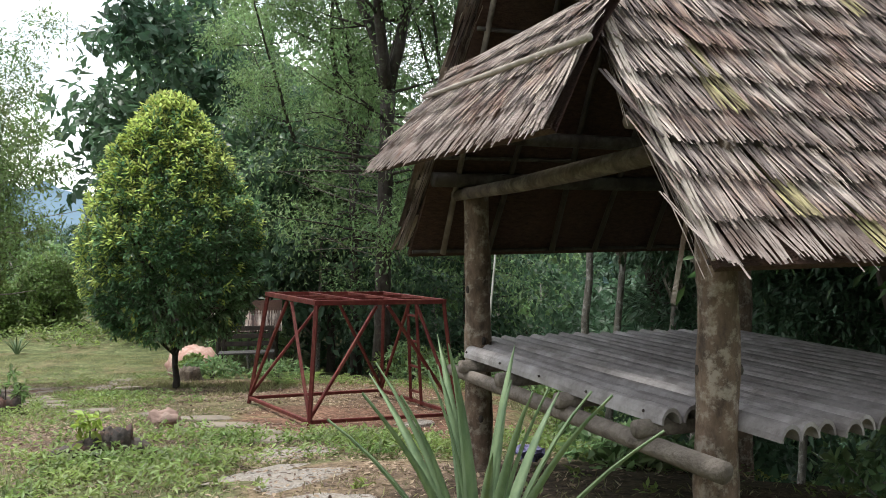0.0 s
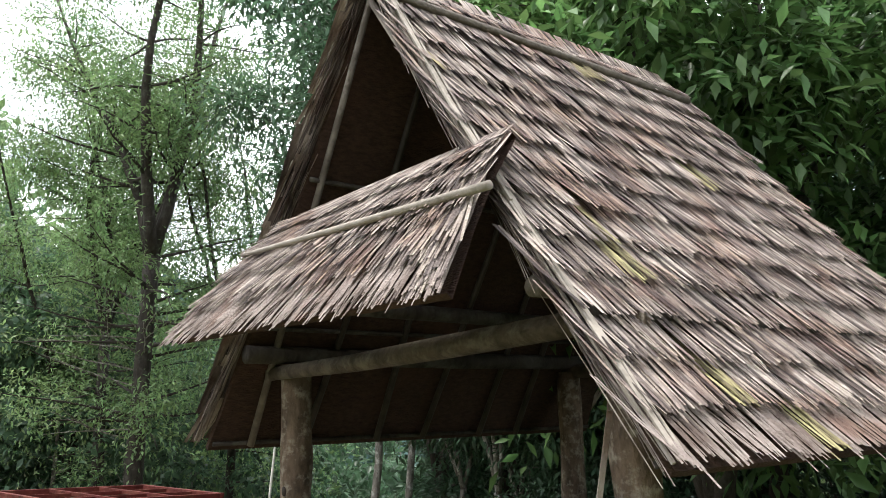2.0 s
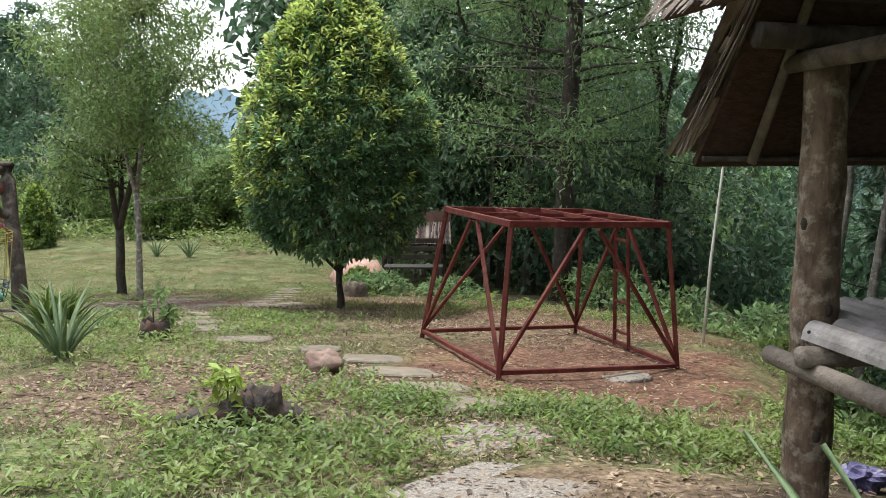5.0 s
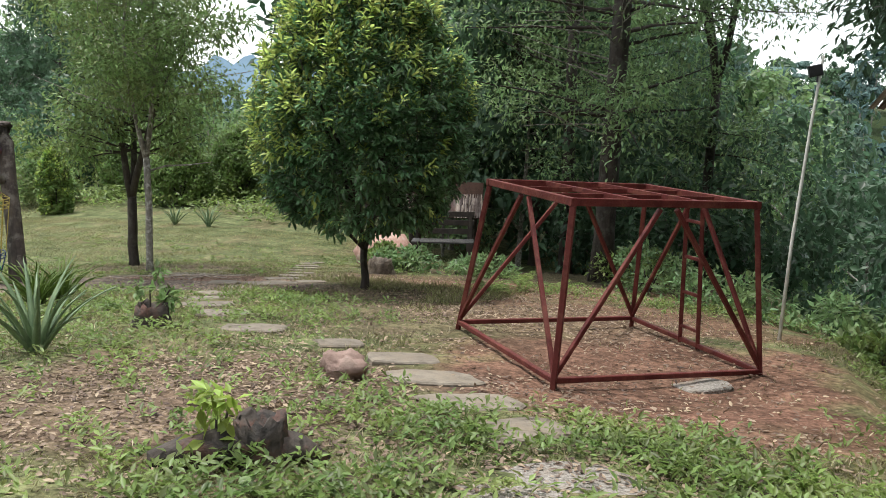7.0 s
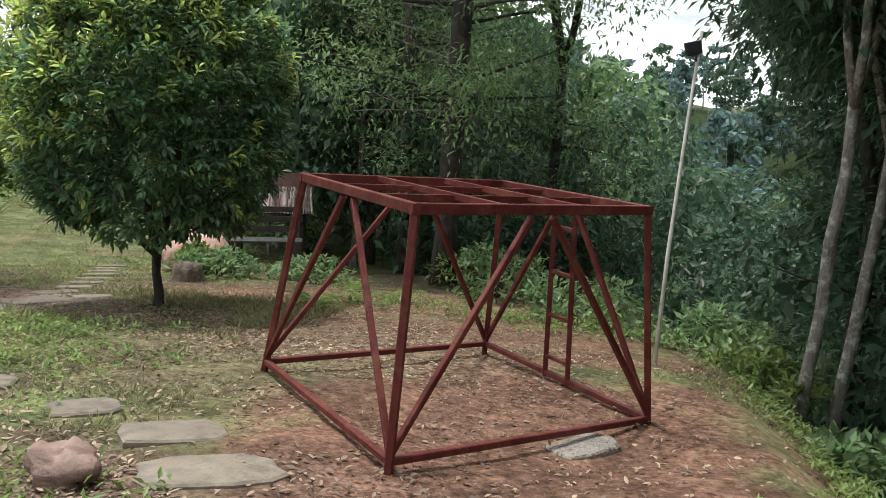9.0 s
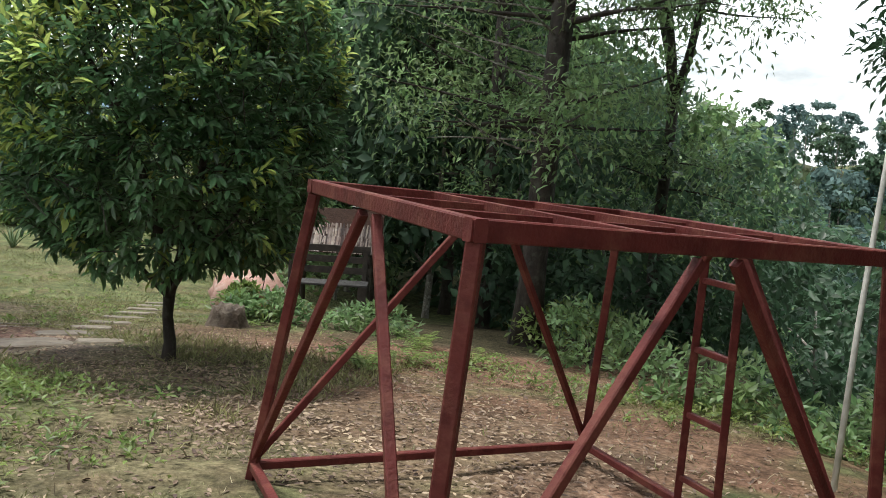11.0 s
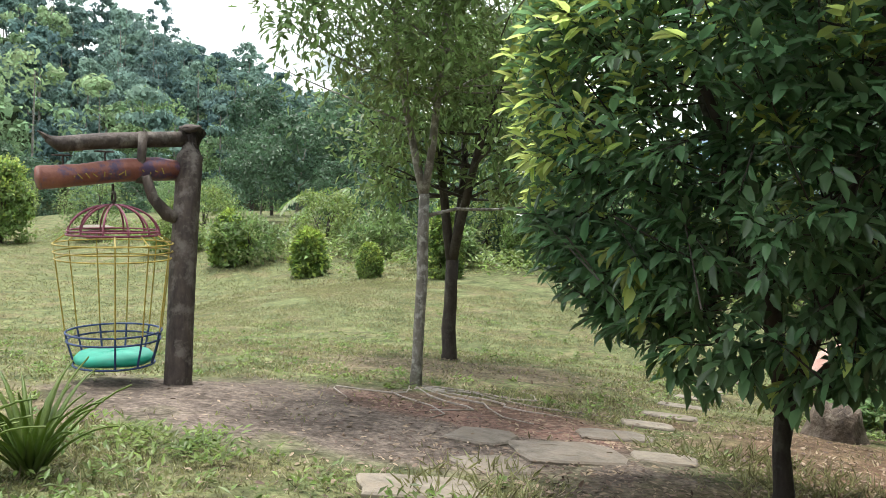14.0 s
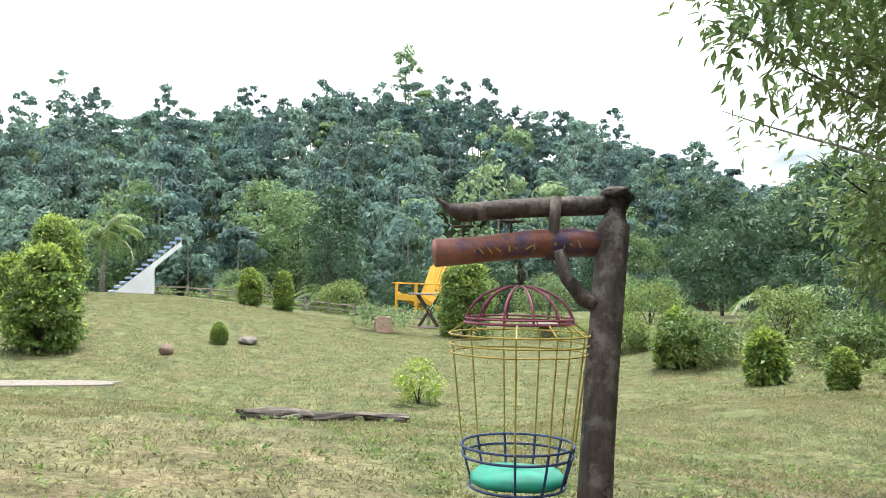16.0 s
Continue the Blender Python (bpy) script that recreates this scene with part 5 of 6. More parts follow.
cable = part("overhead_cable", tube([(-9.0 + 1.9 * i, 46 - 2.9 * i, 6.0 + 0.62 * i - 0.05 * i * (14 - i) * 0.35) for i in range(15)], 0.02, 5), M_BLACK)
tagged(cable, "dark overhead cable strung across the valley", "cable")


# ---- spiky plants ----
def rosette(name, label, at, n, length, width, seed, droop=0.5, mat=None, group="", upright=0.75):
    x, y = at
    t = thing(name, label, "plant", (x, y, gz(x, y) - 0.03), group)
    r2 = random.Random(seed)
    for k in range(n):
        a = 2 * math.pi * (k * 0.382) + r2.uniform(-0.2, 0.2)
        up = upright * (0.35 + 0.65 * k / n) + 0.15
        L = length * r2.uniform(0.7, 1.05)
        d = Vector((math.cos(a), math.sin(a), 0))
        side = Vector((-math.sin(a), math.cos(a), 0))
        vs, fs = [], []
        el = math.radians(25 + 62 * up)
        p = d * 0.03
        for i in range(9):
            f = i / 8
            w = width * (1 - f) ** 0.7 * (0.75 + 0.5 * min(f * 4, 1)) * 0.5 + 0.001
            nv = Vector((-math.sin(el) * d.x, -math.sin(el) * d.y, math.cos(el)))
            vs += [p - side * w + nv * w * 0.5, p - nv * 0.004, p + side * w + nv * w * 0.5, p + nv * 0.006]
            p = p + (d * math.cos(el) + Vector((0, 0, math.sin(el)))) * (L / 8)
            el -= droop * (0.35 + f) * r2.uniform(0.1, 0.22)
        for i in range(8):
            b = i * 4
            fs += [(b, b + 1, b + 5, b + 4), (b + 1, b + 2, b + 6, b + 5), (b + 2, b + 3, b + 7, b + 6), (b + 3, b, b + 4, b + 7)]
        part("leaf", (vs, fs), mat or M_AGAVE, t, "long stiff pointed leaf" if k == 0 else "", True)
    return t


rosette("pineapple_plant", "tall spiky pineapple plant with grey-green leaves beside the hut", (0.84, 4.2), 18, 1.08, 0.066, 3, 0.4, None, "", 0.92)
rosette("pineapple_plant", "spiky pale green pineapple plant on the leafy bank", (-5.35, 8.75), 26, 0.85, 0.055, 4, 0.7)
rosette("pineapple_plant", "long-leaved spiky plant at the edge of the lawn", (-7.6, 10.85), 40, 0.70, 0.042, 5, 1.0, M_FERN)
rosette("pineapple_plant", "long-leaved spiky plant at the edge of the lawn", (-7.75, 11.35), 36, 0.66, 0.042, 6, 0.9, M_FERN)
for i, (x, y) in enumerate(((-17.83, 25.78), (-16.59, 25.82), (-21.35, 29.5))):
    rosette("agave", "far spiky agave on the lawn", (x, y), 16, 0.8, 0.06, 20 + i, 0.5, None, "agaves on the lawn")


# ---- stones, stumps, bushes ----
def slab(at, size, turn, seed, mat=None, thick=0.07, lift=0.035, name="stepping_stone", label="flat irregular stepping stone set in grass", group="stepping stones of the garden path"):
    x, y = at
    r2 = random.Random(seed)
    n = 13
    out = []
    for k in range(n):
        a = 2 * math.pi * k / n
        sq = 1 / max(abs(math.cos(a)), abs(math.sin(a))) ** 0.92
        r = sq * r2.uniform(0.88, 1.03)
        px, py = math.cos(a) * size[0] / 2 * r, math.sin(a) * size[1] / 2 * r
        c, s = math.cos(radians(turn)), math.sin(radians(turn))
        out.append((x + px * c - py * s, y + px * s + py * c))
    vs, fs = [], []
    for d, inset in ((-thick, 1.02), (lift - 0.012, 1.0), (lift, 0.94), (lift + 0.004, 0.5)):
        for px, py in out:
            wx, wy = x + (px - x) * inset, y + (py - y) * inset
            vs.append((wx, wy, gz(wx, wy) + d + 0.008 * noise.noise(Vector((wx * 5, wy * 5, seed)))))
    for i in range(3):
        for k in range(n):
            k2 = (k + 1) % n
            fs.append((i * n + k, i * n + k2, (i + 1) * n + k2, (i + 1) * n + k))
    fs.append(tuple(range(3 * n, 4 * n)))
    ob = part(name, (vs, fs), mat or M_STONE, None, "", False)
    return tagged(ob, label, "stone", group)


SLABS = [(-1.5, 8.46, 0.8, 0.5, 40), (-1.95, 8.95, 0.85, 0.55, 35), (-2.45, 9.5, 0.85, 0.5, 20), (-2.9, 10.02, 0.8, 0.4, 10), (-3.6, 10.25, 0.55, 0.4, 30), (-4.65, 10.55, 0.75, 0.5, 15), (-5.5, 11.3, 0.85, 0.5, 20),
         (-6.12, 11.85, 0.8, 0.45, 25), (-6.5, 12.3, 0.7, 0.4, 35), (-6.75, 13.05, 0.8, 0.5, 40), (-7.0, 13.8, 0.6, 0.5, 60), (-7.12, 14.62, 0.95, 0.6, 55), (-7.72, 14.35, 0.6, 0.5, 20),
         (-6.75, 15.2, 0.6, 0.4, 30), (-7.45, 15.5, 0.75, 0.42, 30), (-7.75, 16.3, 0.8, 0.4, 20), (-8.05, 17.0, 0.85, 0.38, 20), (-8.45, 17.8, 0.85, 0.38, 20), (-8.9, 18.7, 0.9, 0.4, 20),
         (-9.4, 19.6, 0.9, 0.4, 20), (-9.9, 20.5, 0.9, 0.4, 20), (-10.4, 21.5, 0.9, 0.4, 20)]
for i, (x, y, a, b, t) in enumerate(SLABS):
    slab((x, y), (a * rg.uniform(0.72, 0.86) * (1 if i < 15 else 0.8), b * rg.uniform(0.9, 1.15) * (1 if i < 15 else 0.85)), t + 18 + rg.uniform(-9, 9), i + 1, None, 0.07, 0.022 if i < 15 else 0.014)
slab((-1.1, 7.62), (0.9, 0.62), 60, 51, M_GRAVEL, 0.06, 0.008, "gravel_pad", "worn pale gravel concrete pad in the path", "gravel pads")
slab((-0.75, 6.55), (1.15, 0.8), 70, 52, M_GRAVEL, 0.06, 0.008, "gravel_pad", "worn pale gravel concrete pad in the path", "gravel pads")
slab((-0.3, 5.3), (1.1, 0.7), 70, 53, M_GRAVEL, 0.06, 0.008, "gravel_pad", "worn pale gravel concrete pad in the path", "gravel pads")
slab((-0.72, 11.0), (0.55, 0.3), 50, 54, M_GRAVEL, 0.05, 0.015, "gravel_pad", "worn pale gravel concrete pad under the stand", "gravel pads")
slab((-33.6, 3.0), (4.6, 0.9), 95, 55, M_GRAVEL, 0.1, 0.05, "concrete_strip", "pale concrete strip on the far lawn", "")


def stone_thing(name, label, at, size, seed, mat, cat="rock", sink=0.3, rough=0.35, facets=20):
    x, y = at
    ob = part(name, lump((x, y, gz(x, y) + size[2] * (1 - sink)), size, seed, facets, rough), mat, None, "", True)
    return tagged(ob, label, cat)


stone_thing("rock", "angular pinkish-brown rock beside the path", (-2.95, 9.12), (0.16, 0.125, 0.11), 3, M_ROCK, "rock", 0.4, 0.5, 22)
BG = part("plastic_bag", lump((0.86, 7.22, gz(0.86, 7.22) + 0.07), (0.10, 0.08, 0.06), 21, 18, 0.8), M_BAG)
tagged(BG, "crumpled blue-violet plastic bag under the platform", "bag")
stone_thing("boulder", "pale red boulder behind the garden tree", (-8.0, 20.4), (0.62, 0.5, 0.45), 7, M_PINK)
stone_thing("rock", "pale brown rock lying on the lawn", (-40.1, 5.7), (0.32, 0.25, 0.25), 9, M_ROCK)
stone_thing("dirt_clod", "low dark mound of turf on the lawn", (-44.0, 8.6), (0.5, 0.4, 0.2), 12, M_GREYWOOD, "mound")


def stump(name, label, at, r, h, seed, mat):
    x, y = at
    z = gz(x, y)
    n = 22
    vs, fs = [], []
    prof = [(1.5, -0.1), (1.15, 0.15 * h), (1.0, 0.55 * h), (0.95, h), (0.7, 0.93 * h), (0.35, 0.6 * h)]
    for i, (f, dz) in enumerate(prof):
        for k in range(n):
            a = 2 * math.pi * k / n
            w = 1 + 0.25 * noise.noise(Vector((math.cos(a) * 2, math.sin(a) * 2, seed + i * 0.3)))
            top = 0.3 * h * noise.noise(Vector((math.cos(a) * 3, math.sin(a) * 3, seed + 5))) if i in (3, 4) else 0
            vs.append((x + r * f * w * math.cos(a), y + r * f * w * math.sin(a), z + dz + top))
    for i in range(len(prof) - 1):
        for k in range(n):
            k2 = (k + 1) % n
            fs.append((i * n + k, i * n + k2, (i + 1) * n + k2, (i + 1) * n + k))
    fs.append(tuple(range((len(prof) - 1) * n, len(prof) * n)))
    return tagged(part(name, (vs, fs), mat, None, "", True), label, "stump")


stump("stump", "rotten blackened tree stump in the leaf litter", (-2.42, 7.30), 0.125, 0.22, 3, M_STUMP)
stump("stump", "small dark stump overgrown with weeds", (-5.5, 10.2), 0.15, 0.22, 5, M_STUMP)
stump("stump", "short sawn stump beside the path", (-6.9, 17.9), 0.22, 0.28, 7, M_DARKLOG)


def log_thing(name, label, pts, rad, seed, mat=None, seg=12):
    ob = part(name, tube([(x, y, gz(x, y) + dz) for x, y, dz in pts], rad, seg, 0.28, seed), mat or M_STUMP, None, "", True)
    return tagged(ob, label, "log")


log_thing("rotten_root", "thick black rotten root lying beside the stump", ((-2.42, 7.26, 0.07), (-2.56, 7.17, 0.08), (-2.70, 7.10, 0.05), (-2.82, 7.02, 0.01)), [0.085, 0.08, 0.07, 0.05], 14, M_STUMP, 14)
log_thing("rotten_root", "thick black rotten root lying beside the stump", ((-2.40, 7.30, 0.08), (-2.26, 7.36, 0.07), (-2.12, 7.38, 0.02)), [0.075, 0.06, 0.035], 15, M_STUMP, 12)
PALM_A, PALM_B = (-16.25, 10.39), (-19.0, 12.84)
palm_log = thing("fallen_log", "long rough dead palm log lying on the lawn", "log")
for k in range(9):
    off, lift = 0.08 * math.sin(k * 2.4), 0.045 + 0.03 * math.cos(k * 1.7)
    a0, a1 = (0.0, 1.0) if k < 2 else (0.09 * (k % 4), 1.0 - 0.11 * ((k * 3) % 5))
    pts = []
    for i in range(8):
        f = a0 + (a1 - a0) * i / 7
        x, y = PALM_A[0] + (PALM_B[0] - PALM_A[0]) * f + off, PALM_A[1] + (PALM_B[1] - PALM_A[1]) * f + 0.05 * math.sin(i * 2.1 + k)
        pts.append((x, y, gz(x, y) + lift + 0.03 * math.sin(i * 1.3 + 2 * k)))
    part("trunk_piece" if k < 2 else "husk_strip", tube(pts, [(0.06 if k < 2 else 0.032) * (0.75 + 0.3 * math.sin(1.1 * i + k) ** 2) for i in range(8)], 9, 0.35, 50 + k), M_DARKWOOD if k % 3 else M_GREYWOOD, palm_log)


def leafy_shrub(name, label, at, radius, height, seed, mat, n=60, per=40, leaf=0.12, conic=True, stem=True, group="", cat="bush", sink=0.0):
    rng = np.random.default_rng(seed)
    x, y = at
    t = thing(name, label, cat, (x, y, gz(x, y) - sink), group)
    if stem:
        part("stem", merged(*[tube(*limb((0, 0, -0.05), (0.3 * math.cos(k * 2.1), 0.3 * math.sin(k * 2.1), 1), height * 0.75, 0.03 * radius + 0.008, 0.006, seed + k, 0.1, 5), 6) for k in range(4)]), M_DARKBARK, t, "", True)
    c, h = egg_clumps(rng, n, radius * (0.9 if conic else 0.86), height * 0.06, height * 0.95, 0.3 if conic else 0.5, 0.3)
    if conic:
        way = unit(c[:, :2] + 1e-6)
        c = np.c_[way * (radius * 0.8 * np.sqrt(np.clip(1 - (np.maximum(h - 0.25, 0) / 0.75) ** 1.7, 0.01, 1)) * (0.85 + 0.15 * np.minimum(h * 5, 1)) * (0.78 + 0.3 * rng.random(n)))[:, None], height * (0.03 + 0.9 * h)]
    rad = radius * (0.17 + 0.08 * rng.random(n))
    if conic:
        # Higher clumps more often get the bright leaves, as if lit from above.
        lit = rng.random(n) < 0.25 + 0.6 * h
        part("foliage", fast_mesh("foliage", *stack(shell_crown(rng, c * np.array([0.94, 0.94, 0.97]), rad * 1.1, per, leaf, leaf * 0.6), crown_leaves(rng, c[~lit], rad[~lit], per // 2, leaf, leaf * 0.5, 0.1, 0.2))), M_CONE_SHADED, t, "inner leaves in a darker colour, as if shaded")
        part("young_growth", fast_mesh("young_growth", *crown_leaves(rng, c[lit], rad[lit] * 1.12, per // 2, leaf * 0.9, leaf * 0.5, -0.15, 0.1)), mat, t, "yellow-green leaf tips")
        return t
    part("foliage", fast_mesh("foliage", *crown_leaves(rng, c, rad, per, leaf, leaf * 0.45, 0.2, 0.2)), mat, t)
    return t


for i, (x, y, r, h) in enumerate(((-39.9, 1.1, 1.55, 4.0), (-58.0, -3.6, 2.0, 4.6), (-55.5, 20.6, 1.85, 5.0), (-36.5, 25.5, 0.87, 2.18), (-30.2, 25.7, 0.66, 1.65), (-26.7, 26.0, 0.47, 1.16), (-48, -2.6, 1.2, 3.0), (-63, 7.4, 0.8, 2.4), (-62, 9.6, 0.7, 2.6), (-43.4, 7.4, 0.38, 0.95))):
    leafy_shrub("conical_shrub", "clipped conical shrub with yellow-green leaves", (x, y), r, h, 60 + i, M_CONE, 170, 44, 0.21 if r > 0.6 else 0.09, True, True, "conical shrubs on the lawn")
leafy_shrub("yellow_bush", "upright yellow-green bush on the lawn", (-23.87, 26.93), 0.62, 2.3, 71, M_CONE, 150, 44, 0.13)
for i, (x, y, r, h) in enumerate(((-25.09, 31.57, 0.95, 2.1), (-24.54, 33.45, 1.0, 2.0), (-21.08, 30.16, 1.3, 2.6), (-19.99, 32.59, 1.5, 2.9))):
    leafy_shrub("round_bush", "dense dark green rounded bush on the lawn edge", (x, y), r, h, 171 + i, M_TREE, 150, 60, 0.13, True, True, "rounded bushes at the lawn edge")
leafy_shrub("small_shrub", "small airy flowering shrub on the lawn", (-31.5, 14.7), 0.85, 1.3, 72, M_CONE, 40, 26, 0.14, False)
for i, (x, y, r, h) in enumerate(((-36.0, 26.0, 1.6, 2.0), (-39.0, 31.5, 1.9, 2.4), (-32.0, 30.0, 1.5, 1.8), (-29.0, 33.0, 1.9, 2.6), (-26.5, 29.0, 1.3, 1.6), (-42.5, 25.5, 1.4, 1.5), (-24.0, 32.5, 1.8, 2.6), (-33.0, 36.0, 2.2, 3.6), (-21.0, 33.5, 1.6, 2.2), (-17.0, 34.0, 1.8, 2.6),
                                   (-13.0, 33.5, 1.4, 2.2), (-50.0, 30.0, 2.0, 2.4), (-60.0, 27.0, 2.4, 3.0), (-70.0, 14.0, 2.0, 2.2), (-75.0, 6.0, 2.2, 2.6), (-72.0, 24.0, 2.6, 3.4))):
    leafy_shrub("border_bush", "loose green bush bordering the lawn", (x, y), r, h, 80 + i, M_FERN if i % 2 else M_TREE, 60, 44, 0.2, False, True, "bushes bordering the lawn")
rw0 = random.Random(58)
for i, (x, y, r, h) in enumerate(((0.9, 14.3, 0.5, 0.5), (1.6, 13.2, 0.5, 0.5), (1.3, 12.0, 0.5, 0.45), (2.2, 11.0, 0.7, 0.55), (0.4, 15.6, 0.8, 0.9), (-0.9, 16.4, 0.7, 0.8), (3.0, 9.9, 0.7, 0.6), (2.2, 14.2, 0.7, 0.7), (-2.2, 18.6, 0.8, 0.9), (-2.6, 20.4, 0.9, 0.7), (4.6, 8.8, 0.7, 0.6),
                                   (-6.9, 19.0, 0.55, 0.7), (-7.4, 19.4, 0.5, 0.6), (-5.6, 19.6, 0.7, 0.6), (2.9, 12.6, 0.8, 0.8), (3.6, 11.4, 0.8, 0.8), (1.2, 17.2, 1.1, 1.4), (5.5, 10.5, 1.3, 1.6), (2.6, 8.6, 0.5, 0.5), (1.6, 7.4, 0.4, 0.35))):
    leafy_shrub("undergrowth", "bright green weedy undergrowth at the valley edge", (x, y), r * 1.15, h * rw0.uniform(0.4, 0.85), 120 + i, M_FERN if i % 3 == 0 else M_DARK, 30, 30, 0.12, False, True, "undergrowth at the valley edge", "plant", 0.05)
leafy_shrub("sapling", "yellow-green seedling growing on the stump", (-2.60, 7.24), 0.13, 0.38, 150, M_CONE, 12, 9, 0.095, False, True, "", "plant")
leafy_shrub("sapling", "small white-green seedling behind the stump", (-5.55, 10.3), 0.2, 0.55, 151, M_TREE, 14, 12, 0.09, False, True, "", "plant")


# ---- palms below the lawn ----
def palm(at, height, seed):
    x, y = at
    t = thing("palm_tree", "coconut palm with drooping fronds at the lawn edge", "palm", (x, y, gz(x, y) - 0.2), "palms below the lawn")
    r2 = random.Random(seed)
    rng = np.random.default_rng(seed)
    part("trunk", tube([(0, 0, 0), (0.15, 0, height * 0.5), (0.1, 0.1, height)], [0.24, 0.18, 0.15], 10, 0.05, seed), M_BARK, t, "", True)
    for k in range(17):
        a, el = k * 2.4, r2.uniform(-0.2, 1.2)
        d = Vector((math.cos(a), math.sin(a), 0))
        p, pts = Vector((0.1, 0.1, height)), []
        L = r2.uniform(3.2, 4.3)
        for i in range(9):
            pts.append(p.copy())
            p = p + (d * math.cos(el) + Vector((0, 0, math.sin(el)))) * L / 8
            el -= 0.24
        rows = []
        for i in range(8):
            for m in range(4):
                b = pts[i].lerp(pts[i + 1], m / 4)
                for sg in (-1, 1):
                    s = Vector((-d.y, d.x, 0)) * sg
                    rows.append((tuple(b), tuple(s * 0.8 + d * 0.4 + Vector((0, 0, -0.45 + r2.uniform(-0.2, 0.2)))), 0.85 * (1 - 0.6 * (i / 8)) + 0.1))
        pos, ax, ln = np.array([r[0] for r in rows]), np.array([r[1] for r in rows]), np.array([r[2] for r in rows])
        fr = part("frond", fast_mesh("frond", *leaves(pos, ax, np.tile([0, 0, 1.0], (len(rows), 1)), ln, 0.13)), M_TREE, t)
        part("rib", tube(pts, [0.03 - 0.003 * i for i in range(9)], 5), M_CONE, fr)
    return t


for i, (x, y, h) in enumerate(((-74, -4.5, 5.2), (-84, 4.0, 4.6), (-86, 8.5, 4.2), (-82, 13.0, 4.0), (-43, 34.5, 2.0))):
    palm((x, y), h, 200 + i)

# ---- giant chair, table, stairs, fence and bench ----
CH = thing("giant_chair", "giant yellow slatted lounge chair on the lawn", "chair", (-71.5, 18.8, gz(-71.5, 18.8)), turn=22)
part("seat", merged(*[bar((-1.5, 0.2 + 0.32 * k, 1.35 - 0.14 * k), (1.5, 0.2 + 0.32 * k, 1.35 - 0.14 * k), 0.29, 0.08, (0, 0, 1)) for k in range(6)]), M_CHAIR, CH, "slatted seat")
for k in range(7):
    x = -1.2 + 0.4 * k
    part("back_slat", bar((x, 1.9, 0.7), (x * 1.12, 3.1, 4.1 - 0.05 * (k - 3) ** 2), 0.36, 0.07, (0, -1, 0.3)), M_CHAIR, CH)
part("back_rail", bar((-1.5, 2.5, 2.2), (1.5, 2.5, 2.2), 0.2, 0.1), M_CHAIR, CH)
for sx in (-1, 1):
    part("arm", bar((sx * 1.65, -0.3, 2.25), (sx * 1.65, 2.6, 2.2), 0.42, 0.1, (0, 0, 1)), M_CHAIR, CH, "flat wide arm")
    part("front_leg", bar((sx * 1.6, 0, -0.1), (sx * 1.6, 0, 2.2), 0.3, 0.12), M_CHAIR, CH)
    part("back_leg", bar((sx * 1.5, 2.8, -0.1), (sx * 1.5, 0.0, 1.45), 0.12, 0.34), M_CHAIR, CH)
part("apron", bar((-1.6, 0.02, 1.15), (1.6, 0.02, 1.15), 0.1, 0.5, (0, 0, 1)), M_CHAIR, CH)
TBL = thing("giant_table", "large grey wooden table on crossed legs", "table", (-62.5, 19.35, gz(-62.5, 19.35)), turn=75)
part("tabletop", merged(*[bar((-1.3, -0.6 + 0.3 * k, 2.3), (1.3, -0.6 + 0.3 * k, 2.3), 0.28, 0.12, (0, 0, 1)) for k in range(5)]), M_GREYWOOD, TBL)
for sy in (-0.4, 0.4):
    for sx in (-1, 1):
        part("leg", bar((sx * 0.75, sy, -0.05), (-sx * 0.75, sy, 2.25), 0.12, 0.14), M_DARKWOOD, TBL)
part("base_slab", lump((0, 0, 0.02), (1.6, 1.0, 0.12), 4, 14, 0.15), M_STONE, TBL, "stone base")
ST = thing("sky_stairs", "free-standing white and blue stair prop on the knoll", "stairs", (-64.2, -0.6, gz(-64.2, -0.6) - 0.1), turn=8)
for k in range(13):
    part("step", bar((-1.02, 0.34 * k - 1.0, 0.30 * k + 0.17), (1.02, 0.34 * k - 1.0, 0.30 * k + 0.17), 0.44, 0.13, (0, 0, 1)), M_BLUE, ST)
    part("riser", bar((-0.85, 0.34 * k - 1.0 + 0.17, 0.30 * k + 0.02), (0.85, 0.34 * k - 1.0 + 0.17, 0.30 * k + 0.02), 0.06, 0.3, (0, 0, 1)), M_WHITE, ST)
for sx in (-0.92, 0.92):
    side = [(sx + o, y, z) for o in (-0.04, 0.04) for y, z in ((-1.3, -0.25), (1.6, -0.25), (1.6, 1.75), (3.3, 3.3), (3.2, 3.5), (-1.2, -0.2))]
    part("side_wall", (side, [(0, 1, 2, 3, 4, 5), (11, 10, 9, 8, 7, 6)] + [(i, (i + 1) % 6, (i + 1) % 6 + 6, i + 6) for i in range(6)]), M_WHITE, ST, "white side wall")
FE = thing("log_fence", "low rustic fence of grey branches round the lawn", "fence")
fence_pts = [(-73 + 0.6 * k, -3.0 + 1.75 * k) for k in range(14)]
for k, (x, y) in enumerate(fence_pts):
    part("post", tube([(x, y, gz(x, y) - 0.2), (x, y, gz(x, y) + 0.95)], 0.11, 7, 0.1, k), M_GREYWOOD, FE)
    if k:
        a, b = fence_pts[k - 1]
        for h in (0.35, 0.72):
            part("rail", tube([(a, b, gz(a, b) + h), (x, y, gz(x, y) + h + 0.05)], 0.06, 6, 0.1, k), M_GREYWOOD, FE)
PL = thing("planter_cart", "small red planter with dark twiggy plants", "planter", (-54.5, 15.6, gz(-54.5, 15.6)))
part("box", bar((-0.6, 0, 0.45), (0.6, 0, 0.45), 1.0, 0.9, (0, 0, 1)), M_PINK, PL, "faded red box")
rngp = np.random.default_rng(5)
